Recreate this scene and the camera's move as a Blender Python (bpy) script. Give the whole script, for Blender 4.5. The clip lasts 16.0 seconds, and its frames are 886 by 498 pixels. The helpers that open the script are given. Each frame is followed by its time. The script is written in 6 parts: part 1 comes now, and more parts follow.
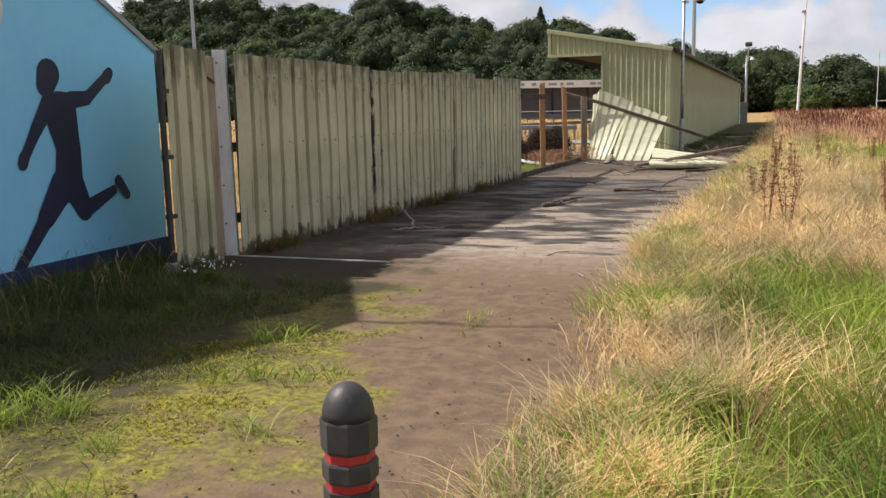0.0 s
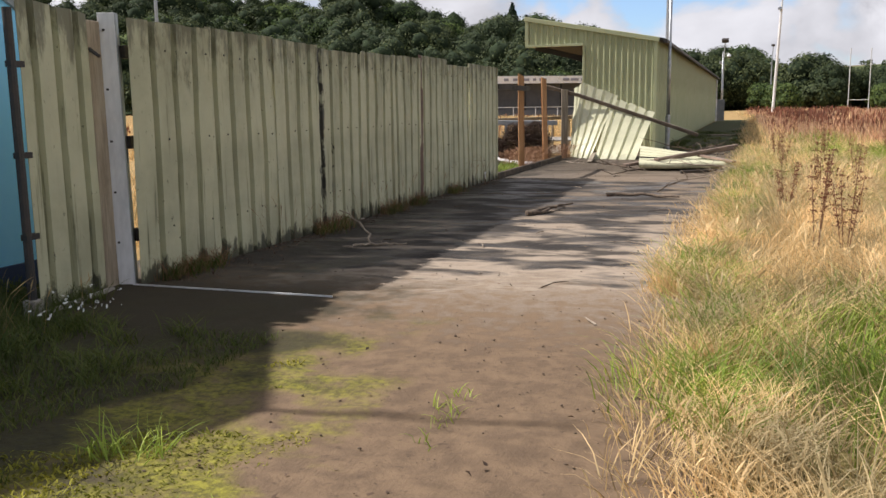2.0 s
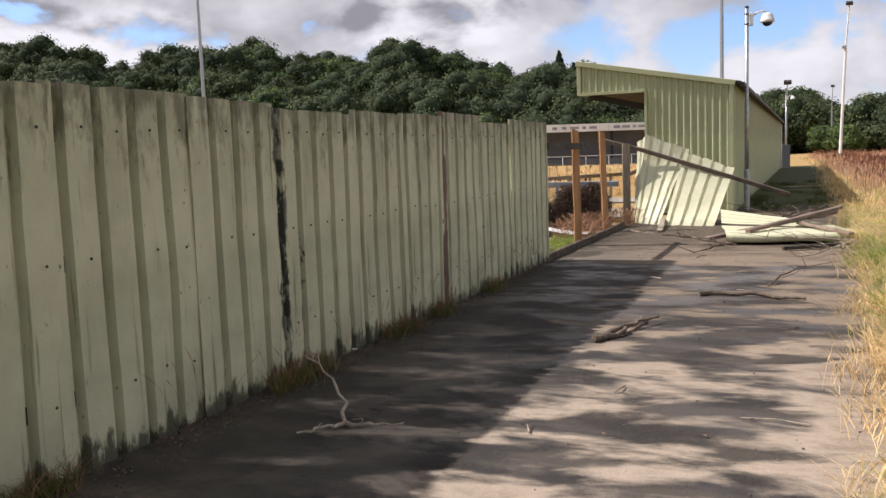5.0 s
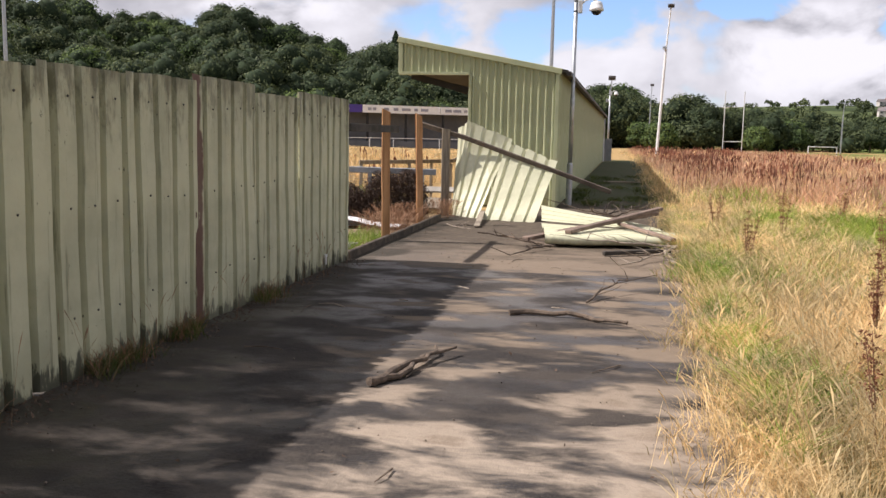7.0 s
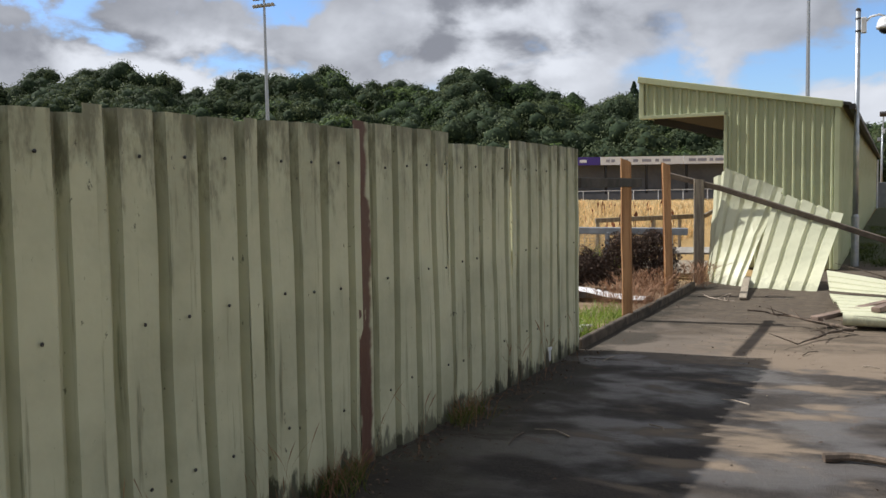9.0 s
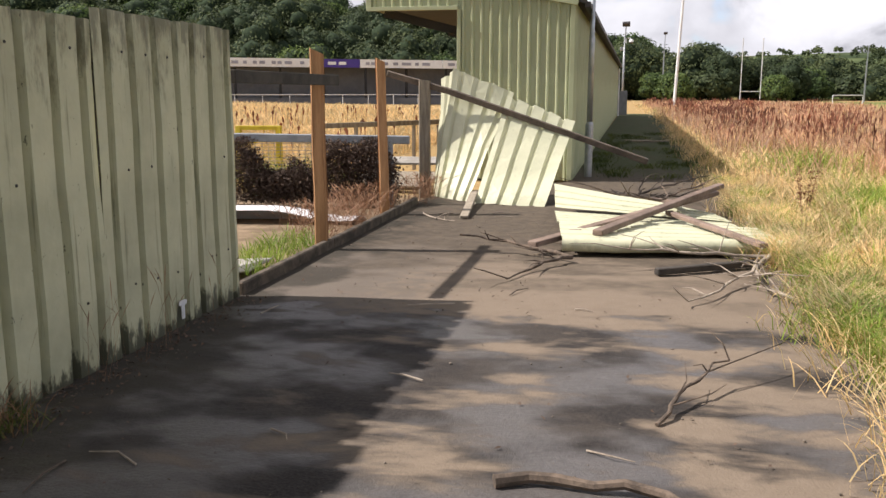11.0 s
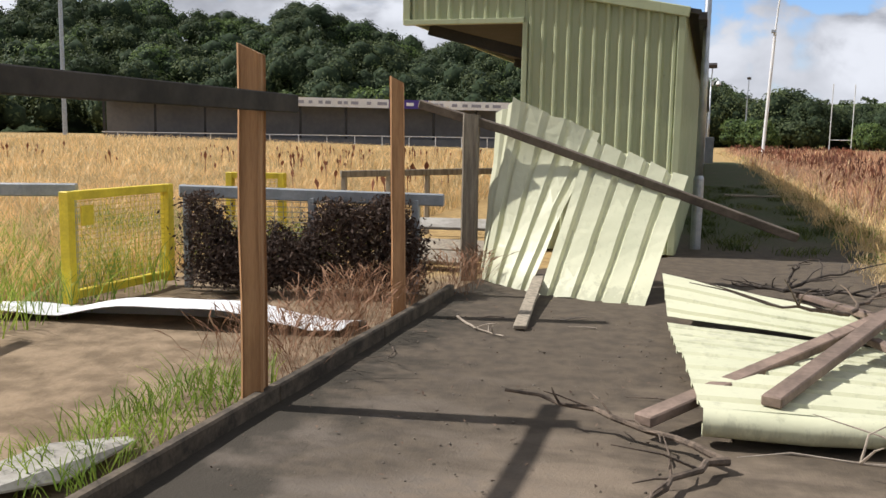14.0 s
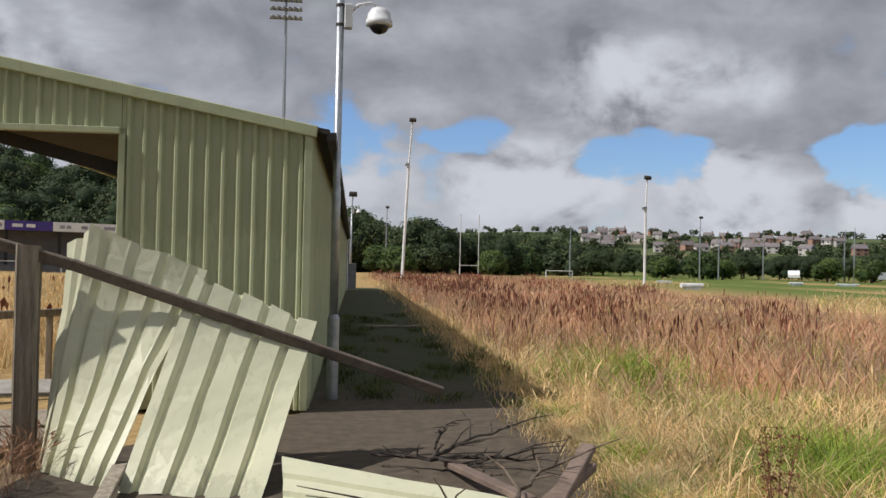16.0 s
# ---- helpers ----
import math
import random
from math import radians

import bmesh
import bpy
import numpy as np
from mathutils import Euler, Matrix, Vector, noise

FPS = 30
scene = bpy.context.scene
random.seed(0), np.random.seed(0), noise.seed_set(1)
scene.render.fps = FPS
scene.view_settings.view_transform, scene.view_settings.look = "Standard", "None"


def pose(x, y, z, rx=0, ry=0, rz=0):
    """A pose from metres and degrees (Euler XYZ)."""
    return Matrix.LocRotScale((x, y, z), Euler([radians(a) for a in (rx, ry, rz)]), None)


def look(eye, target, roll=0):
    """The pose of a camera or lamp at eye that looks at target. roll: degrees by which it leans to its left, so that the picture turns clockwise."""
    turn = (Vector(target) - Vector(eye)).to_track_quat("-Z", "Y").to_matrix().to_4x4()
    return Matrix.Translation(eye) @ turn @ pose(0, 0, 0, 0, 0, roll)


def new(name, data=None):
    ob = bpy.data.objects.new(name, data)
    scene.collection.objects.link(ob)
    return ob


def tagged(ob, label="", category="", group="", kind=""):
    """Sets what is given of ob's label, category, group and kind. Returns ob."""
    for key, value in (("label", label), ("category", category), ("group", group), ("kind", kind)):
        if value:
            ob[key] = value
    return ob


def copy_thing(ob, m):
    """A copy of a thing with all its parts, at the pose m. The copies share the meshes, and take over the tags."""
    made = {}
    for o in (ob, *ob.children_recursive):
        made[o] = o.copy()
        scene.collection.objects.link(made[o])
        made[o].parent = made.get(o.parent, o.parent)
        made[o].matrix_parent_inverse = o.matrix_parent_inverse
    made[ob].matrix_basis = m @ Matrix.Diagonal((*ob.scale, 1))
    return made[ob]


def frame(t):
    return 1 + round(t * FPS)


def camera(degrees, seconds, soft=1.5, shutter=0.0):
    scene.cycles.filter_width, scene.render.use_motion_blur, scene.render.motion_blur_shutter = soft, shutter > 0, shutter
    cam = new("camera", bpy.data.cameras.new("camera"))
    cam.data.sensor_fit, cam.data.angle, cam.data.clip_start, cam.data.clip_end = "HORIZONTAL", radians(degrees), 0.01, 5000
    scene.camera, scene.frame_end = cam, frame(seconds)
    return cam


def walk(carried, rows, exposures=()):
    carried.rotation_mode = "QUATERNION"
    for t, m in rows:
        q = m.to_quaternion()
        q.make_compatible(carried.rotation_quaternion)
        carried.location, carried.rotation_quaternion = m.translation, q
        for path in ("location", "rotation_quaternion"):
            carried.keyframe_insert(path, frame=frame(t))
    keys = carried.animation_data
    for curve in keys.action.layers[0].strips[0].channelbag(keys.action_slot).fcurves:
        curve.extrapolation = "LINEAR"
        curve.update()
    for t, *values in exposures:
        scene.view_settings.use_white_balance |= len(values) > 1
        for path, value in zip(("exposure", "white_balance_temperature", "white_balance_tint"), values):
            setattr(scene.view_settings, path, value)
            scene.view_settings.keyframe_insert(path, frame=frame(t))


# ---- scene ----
cam = camera(53.6, 16.0, shutter=0.0)
PATH = [
    (0, (1.248, -0.803, 1.465), (0.595, 1.061, 1.154), -1.3),
    (0.5, (1.172, -0.278, 1.467), (0.56, 1.605, 1.187), -0.8),
    (1, (1.079, 0.262, 1.444), (0.488, 2.15, 1.152), 0.3),
    (1.5, (0.908, 0.664, 1.393), (0.239, 2.527, 1.109), 0.2),
    (2, (0.619, 1.236, 1.386), (0.03, 3.119, 1.065), -0.8),
    (2.5, (0.519, 1.819, 1.251), (-0.104, 3.687, 0.903), -0.3),
    (3, (0.404, 2.401, 1.404), (-0.301, 4.255, 1.143), -0.4),
    (3.5, (0.168, 2.896, 1.49), (-0.585, 4.73, 1.22), -2.1),
    (3.7, (0.089, 3.087, 1.549), (-0.66, 4.922, 1.284), -2.5),
    (5.8, (-0.331, 5.46, 1.65), (-0.923, 7.36, 1.453), -0.5),
    (6, (-0.347, 5.6, 1.656), (-0.836, 7.527, 1.437), 0.2),
    (6.5, (-0.328, 6.043, 1.698), (-0.574, 8.01, 1.435), 0.8),
    (7, (-0.249, 6.549, 1.669), (-0.578, 8.505, 1.41), 1.2),
    (7.5, (-0.325, 7.067, 1.59), (-0.857, 8.972, 1.29), 1.8),
    (8, (-0.527, 7.681, 1.605), (-1.159, 9.539, 1.22), 0.4),
    (8.5, (-0.721, 8.278, 1.655), (-1.58, 10.062, 1.372), -2.6),
    (9, (-0.813, 8.89, 1.706), (-1.662, 10.696, 1.568), -1.0),
    (9.5, (-0.736, 9.417, 1.797), (-1.327, 11.316, 1.579), -1.3),
    (10, (-0.619, 10.109, 1.712), (-1.049, 12.04, 1.417), -1.3),
    (10.2, (-0.558, 10.267, 1.701), (-0.936, 12.205, 1.383), -1.0),
    (12.3, (-0.79, 13.138, 1.538), (-1.212, 15.039, 1.08), 2.8),
    (12.5, (-0.89, 13.4, 1.591), (-1.396, 15.265, 1.077), 3.5),
    (13, (-0.95, 14.19, 1.427), (-1.814, 15.943, 1.001), 3.9),
    (13.5, (-1.102, 14.85, 1.448), (-1.816, 16.688, 1.11), 2.9),
    (14, (-1.118, 15.331, 1.582), (-1.622, 17.249, 1.319), 1.0),
    (14.5, (-1.109, 15.906, 1.654), (-1.36, 17.883, 1.492), 0.7),
    (15, (-1.153, 16.373, 1.726), (-0.994, 18.365, 1.64), 1.3),
    (15.5, (-1.039, 16.764, 1.706), (-0.743, 18.741, 1.675), 1.9),
    (16, (-0.931, 17.253, 1.706), (-0.663, 19.235, 1.739), 1.2),
]
EXPOSURE = [(0, 0.42, 6500, 14), (2, 0.45, 6500, 14), (2.5, 0.62, 6500, 14), (3, 0.68, 6500, 14), (3.5, 0.36, 6500, 14), (6, 0.60, 6500, 18), (6.5, 0.60, 6500, 17.7), (7, 0.58, 6500, 17.3), (7.5, 0.50, 6500, 17), (8, 0.92, 6500, 12.7), (8.5, 1.40, 6200, 10.6), (9, 0.34, 6200, 10), (9.5, 0.42, 6500, 12), (10, 0.56, 6500, 16), (12.5, 0.76, 6500, 12), (13, 1.10, 6500, 11.3), (13.5, 0.85, 6500, 10.7), (14, 0.40, 6250, 11), (14.5, 0.15, 6250, 11), (15, -0.10, 6250, 11), (15.5, 0.05, 6250, 11), (16, -0.05, 6250, 11)]
walk(cam, [(t, look(eye, target, roll)) for t, eye, target, roll in PATH], EXPOSURE)

# ---- world and sun ----
SHADE = Vector((0.90, 0.10, -1.0))          # the way of the sunlight
SUN_EL = math.atan2(1.0, math.hypot(0.90, 0.10))
SUN_AZ = math.atan2(-0.90, -0.10)           # clockwise from +y
world = bpy.data.worlds.new("world")
scene.world = world
world.use_nodes = True


def make_sky():
    nt = world.node_tree
    n, l = nt.nodes, nt.links
    n.clear()
    out = n.new("ShaderNodeOutputWorld")
    bg = n.new("ShaderNodeBackground")
    sky = n.new("ShaderNodeTexSky")
    sky.sky_type, sky.sun_disc = "NISHITA", False
    sky.sun_elevation, sky.sun_rotation = SUN_EL, SUN_AZ
    sky.dust_density = 0.6
    tc = n.new("ShaderNodeTexCoord")
    sep = n.new("ShaderNodeSeparateXYZ")
    l.new(tc.outputs["Generated"], sep.inputs[0])

    def cloud(scale, detail, seed, squash, rough=0.55):
        mp = n.new("ShaderNodeMapping")
        mp.inputs["Location"].default_value, mp.inputs["Scale"].default_value = seed, (1, 1, squash)
        l.new(tc.outputs["Generated"], mp.inputs[0])
        t = n.new("ShaderNodeTexNoise")
        t.inputs["Scale"].default_value, t.inputs["Detail"].default_value = scale, detail
        t.inputs["Roughness"].default_value, t.inputs["Distortion"].default_value = rough, 0.25
        l.new(mp.outputs[0], t.inputs["Vector"])
        return t.outputs["Fac"]

    def smooth(value, lo, hi):
        r = n.new("ShaderNodeMapRange")
        r.interpolation_type = "SMOOTHSTEP"
        r.inputs["From Min"].default_value, r.inputs["From Max"].default_value = lo, hi
        l.new(value, r.inputs["Value"])
        return r.outputs["Result"]

    def add(a, b, k):
        m = n.new("ShaderNodeMath"); m.operation = "MULTIPLY_ADD"
        l.new(b, m.inputs[0]); m.inputs[1].default_value = k; l.new(a, m.inputs[2])
        return m.outputs[0]

    def dot(v):
        m = n.new("ShaderNodeVectorMath"); m.operation = "DOT_PRODUCT"
        l.new(tc.outputs["Generated"], m.inputs[0]); m.inputs[1].default_value = v
        return m.outputs["Value"]

    def op(kind, a, b):
        m = n.new("ShaderNodeMath"); m.operation = kind
        for slot, v in zip(m.inputs, (a, b)):
            if isinstance(v, (int, float)):
                slot.default_value = v
            else:
                l.new(v, slot)
        return m.outputs[0]

    puffs = cloud(8.5, 9, (1.1, 4.9, 2.0), 1.5, 0.52)
    ragged = op("MULTIPLY", op("SUBTRACT", puffs, 0.5), 5.5)

    def region(az, el, wa, we):
        """A soft oval of the sky at a bearing and height in degrees."""
        a, e = radians(az), radians(el)
        across = op("DIVIDE", dot((math.cos(a), -math.sin(a), 0)), math.sin(radians(wa)))
        rise = op("DIVIDE", op("SUBTRACT", sep.outputs["Z"], math.sin(e)), math.sin(radians(we)))
        r2 = op("ADD", ragged, op("ADD", op("MULTIPLY", across, across), op("MULTIPLY", rise, rise)))
        front = smooth(dot((math.sin(a), math.cos(a), 0)), 0.3, 0.5)
        return op("MULTIPLY", front, op("SUBTRACT", 1.0, smooth(r2, 0.0, 1.5)))

    def gather(items):
        total = region(*items[0])
        for it in items[1:]:
            total = op("MAXIMUM", total, region(*it))
        return total

    # a heavy grey deck overhead that breaks into white heaps and blue gaps near the horizon
    up = sep.outputs["Z"]
    gaps = gather(((-37, 12, 9, 5.2), (-50, 14, 12, 4), (20.5, 6.9, 4.2, 1.9), (35, 6.6, 5, 2.0), (9, 8.6, 3.0, 1.2)))
    heaps = gather(((-19, 10.5, 8, 4.5), (-42, 8.5, 8, 2.4), (26.5, 4.6, 5, 3.4), (13.5, 5.4, 5.5, 3.0), (33.5, 4.2, 1.8, 2.6), (21, 11.5, 10, 3.0)))
    large = cloud(2.6, 8, (2.3, 0.9, 0.35), 2.4)
    toward = cloud(8.5, 9, (1.1 - 0.035, 4.9, 2.0 + 0.045), 1.5, 0.52)
    mass = op("ADD", op("MULTIPLY", op("ADD", op("MULTIPLY", large, 0.45), op("MULTIPLY", puffs, 0.55)), 2.6), -0.8)
    cover = smooth(add(add(add(mass, smooth(up, 0.10, 0.32), 0.22), gaps, -0.30), heaps, 0.20), 0.28, 0.50)
    relief = op("MULTIPLY", op("SUBTRACT", puffs, toward), op("ADD", 0.9, op("MULTIPLY", heaps, 2.8)))
    deck = smooth(add(cloud(2.0, 6, (5.2, 3.1, 1.0), 1.9), smooth(up, 0.05, 0.26), 0.28), 0.42, 0.84)
    facing = smooth(sep.outputs["X"], 0.50, 0.95)      # clouds opposite the sun made brighter, an added fill for fence and hut
    glow = add(add(add(relief, heaps, 0.36), deck, -0.38), facing, 0.24)
    dark = op("SUBTRACT", 1.0, smooth(glow, -0.72, 0.40))
    tone = n.new("ShaderNodeMix"); tone.data_type = "RGBA"
    tone.inputs["A"].default_value, tone.inputs["B"].default_value = CLOUD_LIGHT, CLOUD_DARK
    l.new(dark, tone.inputs["Factor"])
    gain = n.new("ShaderNodeMix"); gain.data_type = "RGBA"; gain.blend_type = "MULTIPLY"
    gain.inputs["Factor"].default_value = 1.0
    gain.inputs["B"].default_value = (SKY * 0.80, SKY * 0.95, SKY * 1.2, 1)
    l.new(sky.outputs[0], gain.inputs["A"])
    mix = n.new("ShaderNodeMix"); mix.data_type = "RGBA"
    l.new(cover, mix.inputs["Factor"]); l.new(gain.outputs["Result"], mix.inputs["A"]); l.new(tone.outputs["Result"], mix.inputs["B"])
    l.new(mix.outputs["Result"], bg.inputs["Color"])
    bg.inputs["Strength"].default_value = 1.0
    l.new(bg.outputs[0], out.inputs[0])


SKY = 0.105
CLOUD_LIGHT, CLOUD_DARK = (0.64, 0.65, 0.68, 1), (0.218, 0.224, 0.248, 1)
make_sky()
lamp = new("sun", bpy.data.lights.new("sun", "SUN"))
lamp.data.energy, lamp.data.angle, lamp.data.color = 4.8, radians(0.9), (1.0, 0.95, 0.885)
lamp.matrix_world = look(-20 * SHADE, (0, 0, 0))


# ---- materials ----
class Nodes:
    """A short hand for node materials."""

    def __init__(self, name):
        self.mat = bpy.data.materials.new(name)
        self.mat.use_nodes = True
        self.nt = self.mat.node_tree
        self.bsdf = self.nt.nodes["Principled BSDF"]
        self.co = self.nt.nodes.new("ShaderNodeTexCoord").outputs["Object"]
        self.geo = self.nt.nodes.new("ShaderNodeNewGeometry")

    def link(self, a, b):
        self.nt.links.new(a, b)

    def mapped(self, src, scale, loc=(0, 0, 0), rot=(0, 0, 0)):
        m = self.nt.nodes.new("ShaderNodeMapping")
        m.inputs["Scale"].default_value, m.inputs["Location"].default_value, m.inputs["Rotation"].default_value = scale, loc, rot
        self.link(src, m.inputs[0])
        return m.outputs[0]

    def noise(self, src, scale, detail=4, rough=0.55, warp=0.0):
        t = self.nt.nodes.new("ShaderNodeTexNoise")
        t.inputs["Scale"].default_value, t.inputs["Detail"].default_value = scale, detail
        t.inputs["Roughness"].default_value, t.inputs["Distortion"].default_value = rough, warp
        self.link(src, t.inputs["Vector"])
        return t.outputs["Fac"]

    def voronoi(self, src, scale, feature="F1"):
        t = self.nt.nodes.new("ShaderNodeTexVoronoi")
        t.feature = feature
        t.inputs["Scale"].default_value = scale
        self.link(src, t.inputs["Vector"])
        return t.outputs["Distance"]

    def ramp(self, fac, lo, hi, a=0.0, b=1.0, smooth=True):
        r = self.nt.nodes.new("ShaderNodeMapRange")
        r.interpolation_type = "SMOOTHSTEP" if smooth else "LINEAR"
        for key, v in (("From Min", lo), ("From Max", hi), ("To Min", a), ("To Max", b)):
            r.inputs[key].default_value = v
        self.link(fac, r.inputs["Value"])
        return r.outputs["Result"]

    def math(self, op, a, b=0.0):
        m = self.nt.nodes.new("ShaderNodeMath")
        m.operation = op
        for i, v in enumerate((a, b)):
            if isinstance(v, (int, float)):
                m.inputs[i].default_value = v
            else:
                self.link(v, m.inputs[i])
        return m.outputs[0]

    def mix(self, fac, a, b, blend="MIX"):
        m = self.nt.nodes.new("ShaderNodeMix")
        m.data_type, m.blend_type = "RGBA", blend
        for key, v in (("Factor", fac), ("A", a), ("B", b)):
            if isinstance(v, (int, float)):
                m.inputs[key].default_value = v
            elif isinstance(v, tuple):
                m.inputs[key].default_value = (*v, 1) if len(v) == 3 else v
            else:
                self.link(v, m.inputs[key])
        return m.outputs["Result"]

    def xyz(self, src):
        s = self.nt.nodes.new("ShaderNodeSeparateXYZ")
        self.link(src, s.inputs[0])
        return s.outputs

    def bump(self, height, strength, dist=0.01):
        b = self.nt.nodes.new("ShaderNodeBump")
        b.inputs["Strength"].default_value, b.inputs["Distance"].default_value = strength, dist
        self.link(height, b.inputs["Height"])
        self.link(b.outputs[0], self.bsdf.inputs["Normal"])

    def done(self, color, rough=0.8, metal=0.0, spec=0.5):
        for key, v in (("Base Color", color), ("Roughness", rough), ("Metallic", metal), ("Specular IOR Level", spec)):
            if isinstance(v, (int, float)):
                self.bsdf.inputs[key].default_value = v
            elif isinstance(v, tuple):
                self.bsdf.inputs[key].default_value = (*v, 1)
            else:
                self.link(v, self.bsdf.inputs[key])
        return self.mat


def plain(name, a, b, scale=6.0, rough=0.75, metal=0.0, stretch=(1, 1, 1), bump=0.3, dist=0.004, spec=0.5, vary=0.12):
    """Two colours mixed by noise at two scales, with fine relief."""
    k = Nodes(name)
    co = k.mapped(k.co, stretch)
    big, fine = k.noise(co, scale, 5, 0.6), k.noise(co, scale * 9, 4, 0.6)
    fac = k.math("ADD", k.ramp(big, 0.32, 0.68), k.ramp(fine, 0.3, 0.7, -0.25, 0.25))
    col = k.mix(k.ramp(fac, 0, 1, smooth=False), a, b)
    info = k.nt.nodes.new("ShaderNodeObjectInfo").outputs["Random"]
    col = k.mix(1.0, col, k.mix(info, (1 - vary,) * 3, (1 + vary,) * 3), "MULTIPLY")
    if bump:
        k.bump(k.math("ADD", big, k.math("MULTIPLY", fine, 0.5)), bump, dist)
    return k.done(col, k.ramp(big, 0.3, 0.7, max(rough - 0.1, 0.05), min(rough + 0.1, 1.0)), metal, spec)


def leafy(name, a, b, rough=0.6, through_light=0.25, big=0.0):
    """For blades and leaves: each island has its own tone between two colours."""
    k = Nodes(name)
    isl = k.geo.outputs["Random Per Island"]
    col = k.mix(k.ramp(isl, 0, 1, smooth=False), a, b)
    if big:
        col = k.mix(1.0, col, k.mix(k.ramp(k.noise(k.geo.outputs["Position"], big, 3), 0.35, 0.65), (0.62, 0.68, 0.66), (1.32, 1.25, 1.08)), "MULTIPLY")
    k.done(col, rough, 0, 0.25)
    tr = k.nt.nodes.new("ShaderNodeBsdfTranslucent")
    mixs = k.nt.nodes.new("ShaderNodeMixShader")
    k.link(col, tr.inputs["Color"])
    mixs.inputs[0].default_value = through_light
    out = k.nt.nodes["Material Output"]
    k.link(k.bsdf.outputs[0], mixs.inputs[1]); k.link(tr.outputs[0], mixs.inputs[2]); k.link(mixs.outputs[0], out.inputs[0])
    return k.mat


def sheet_paint(name, a, b, stain=0.5, rust=0.0, tint=(0.085, 0.022, 0.014), width=0.035, gap=0.30, at=0.06):
    """Old pale green coated steel: faded, streaked from the top, algae, dents."""
    k = Nodes(name)
    pos = k.co
    streak = k.noise(k.mapped(pos, (9, 9, 0.5)), 1.6, 6, 0.65)
    blot = k.noise(pos, 1.3, 5, 0.6)
    fine = k.noise(pos, 40, 3)
    col = k.mix(k.ramp(blot, 0.35, 0.7), a, b)
    col = k.mix(k.math("MULTIPLY", k.ramp(streak, 0.56, 0.74), stain), col, (0.13, 0.13, 0.07))
    speck = k.noise(k.mapped(pos, (14, 14, 7)), 1.6, 5, 0.7)
    col = k.mix(k.math("MULTIPLY", k.ramp(speck, 0.645, 0.69), 0.85 * stain), col, (0.03, 0.033, 0.025))
    z = k.xyz(pos)[2]
    head = k.math("MULTIPLY", k.ramp(k.math("ADD", k.noise(k.mapped(pos, (5, 5, 1.5)), 1.5, 5, 0.7), k.math("MULTIPLY", z, 0.55)), 1.44, 1.66), 0.85 * stain)
    col = k.mix(head, col, (0.10, 0.095, 0.055))
    foot = k.math("MULTIPLY", k.ramp(k.math("SUBTRACT", k.noise(k.mapped(pos, (6, 6, 2)), 1.7, 5, 0.7), k.math("MULTIPLY", z, 1.5)), 0.28, 0.42), 0.95 * stain)
    col = k.mix(foot, col, (0.026, 0.028, 0.017))
    if rust:
        x = k.math("ADD", k.math("SUBTRACT", k.xyz(pos)[0], at), k.ramp(k.noise(k.mapped(pos, (1, 1, 2.5)), 2.0, 4), 0, 1, -0.06, 0.06))
        edge = k.math("MULTIPLY", k.math("SUBTRACT", 1.0, k.ramp(k.math("ABSOLUTE", x), width, 1.8 * width)), k.ramp(k.noise(k.mapped(pos, (5, 5, 2.2)), 2.2, 5, 0.65), gap, gap + 0.09))
        if width < 0.05:
            twin = k.math("SUBTRACT", x, 0.255)
            edge = k.math("MAXIMUM", edge, k.math("MULTIPLY", k.math("SUBTRACT", 1.0, k.ramp(k.math("ABSOLUTE", twin), 0.012, 0.03)), k.ramp(k.noise(k.mapped(pos, (5, 5, 2.2), (3, 1, 0)), 2.2, 5, 0.65), gap + 0.04, gap + 0.1)))
        col = k.mix(k.math("MULTIPLY", edge, rust), col, tint)
    k.bump(k.math("ADD", k.noise(pos, 5.0, 3), k.math("MULTIPLY", fine, 0.08)), 0.35, 0.02)
    return k.done(col, k.ramp(blot, 0.3, 0.7, 0.42, 0.62), 0, 0.4)


GREEN_A, GREEN_B = (0.50, 0.50, 0.335), (0.355, 0.355, 0.235)
FENCE_PAINT = sheet_paint("fence_paint", GREEN_A, GREEN_B, 0.92)
FENCE_RUST = sheet_paint("fence_rust", GREEN_A, GREEN_B, 0.8, 0.95, (0.085, 0.030, 0.020), 0.052, 0.29)
FENCE_BLACK = sheet_paint("fence_black_streak", GREEN_A, GREEN_B, 0.9, 0.95, (0.026, 0.025, 0.021), 0.042, 0.40, 0.095)
STAND_PAINT = sheet_paint("stand_paint", (0.46, 0.49, 0.30), (0.42, 0.46, 0.28), 0.25)
FALLEN_PAINT = sheet_paint("fallen_paint", (0.585, 0.58, 0.405), (0.50, 0.505, 0.345), 0.22)
BLUE = plain("blue_wall_paint", (0.23, 0.64, 0.99), (0.26, 0.68, 1.0), 1.2, 0.6, bump=0.15)
NAVY = plain("navy_paint", (0.010, 0.014, 0.045), (0.014, 0.02, 0.06), 2, 0.6, bump=0.1)
PLINTH = plain("plinth_paint", (0.012, 0.03, 0.085), (0.02, 0.04, 0.10), 3, 0.7)
WHITE = plain("old_white_paint", (0.72, 0.73, 0.74), (0.55, 0.56, 0.57), 3, 0.5, stretch=(1, 1, 0.3))
OAK = plain("fresh_post_wood", (0.46, 0.255, 0.115), (0.32, 0.17, 0.075), 2.0, 0.75, stretch=(7, 7, 0.6), bump=0.5)
GREYWOOD = plain("weathered_wood", (0.33, 0.28, 0.21), (0.19, 0.16, 0.12), 2.5, 0.9, stretch=(8, 8, 0.7), bump=0.6)
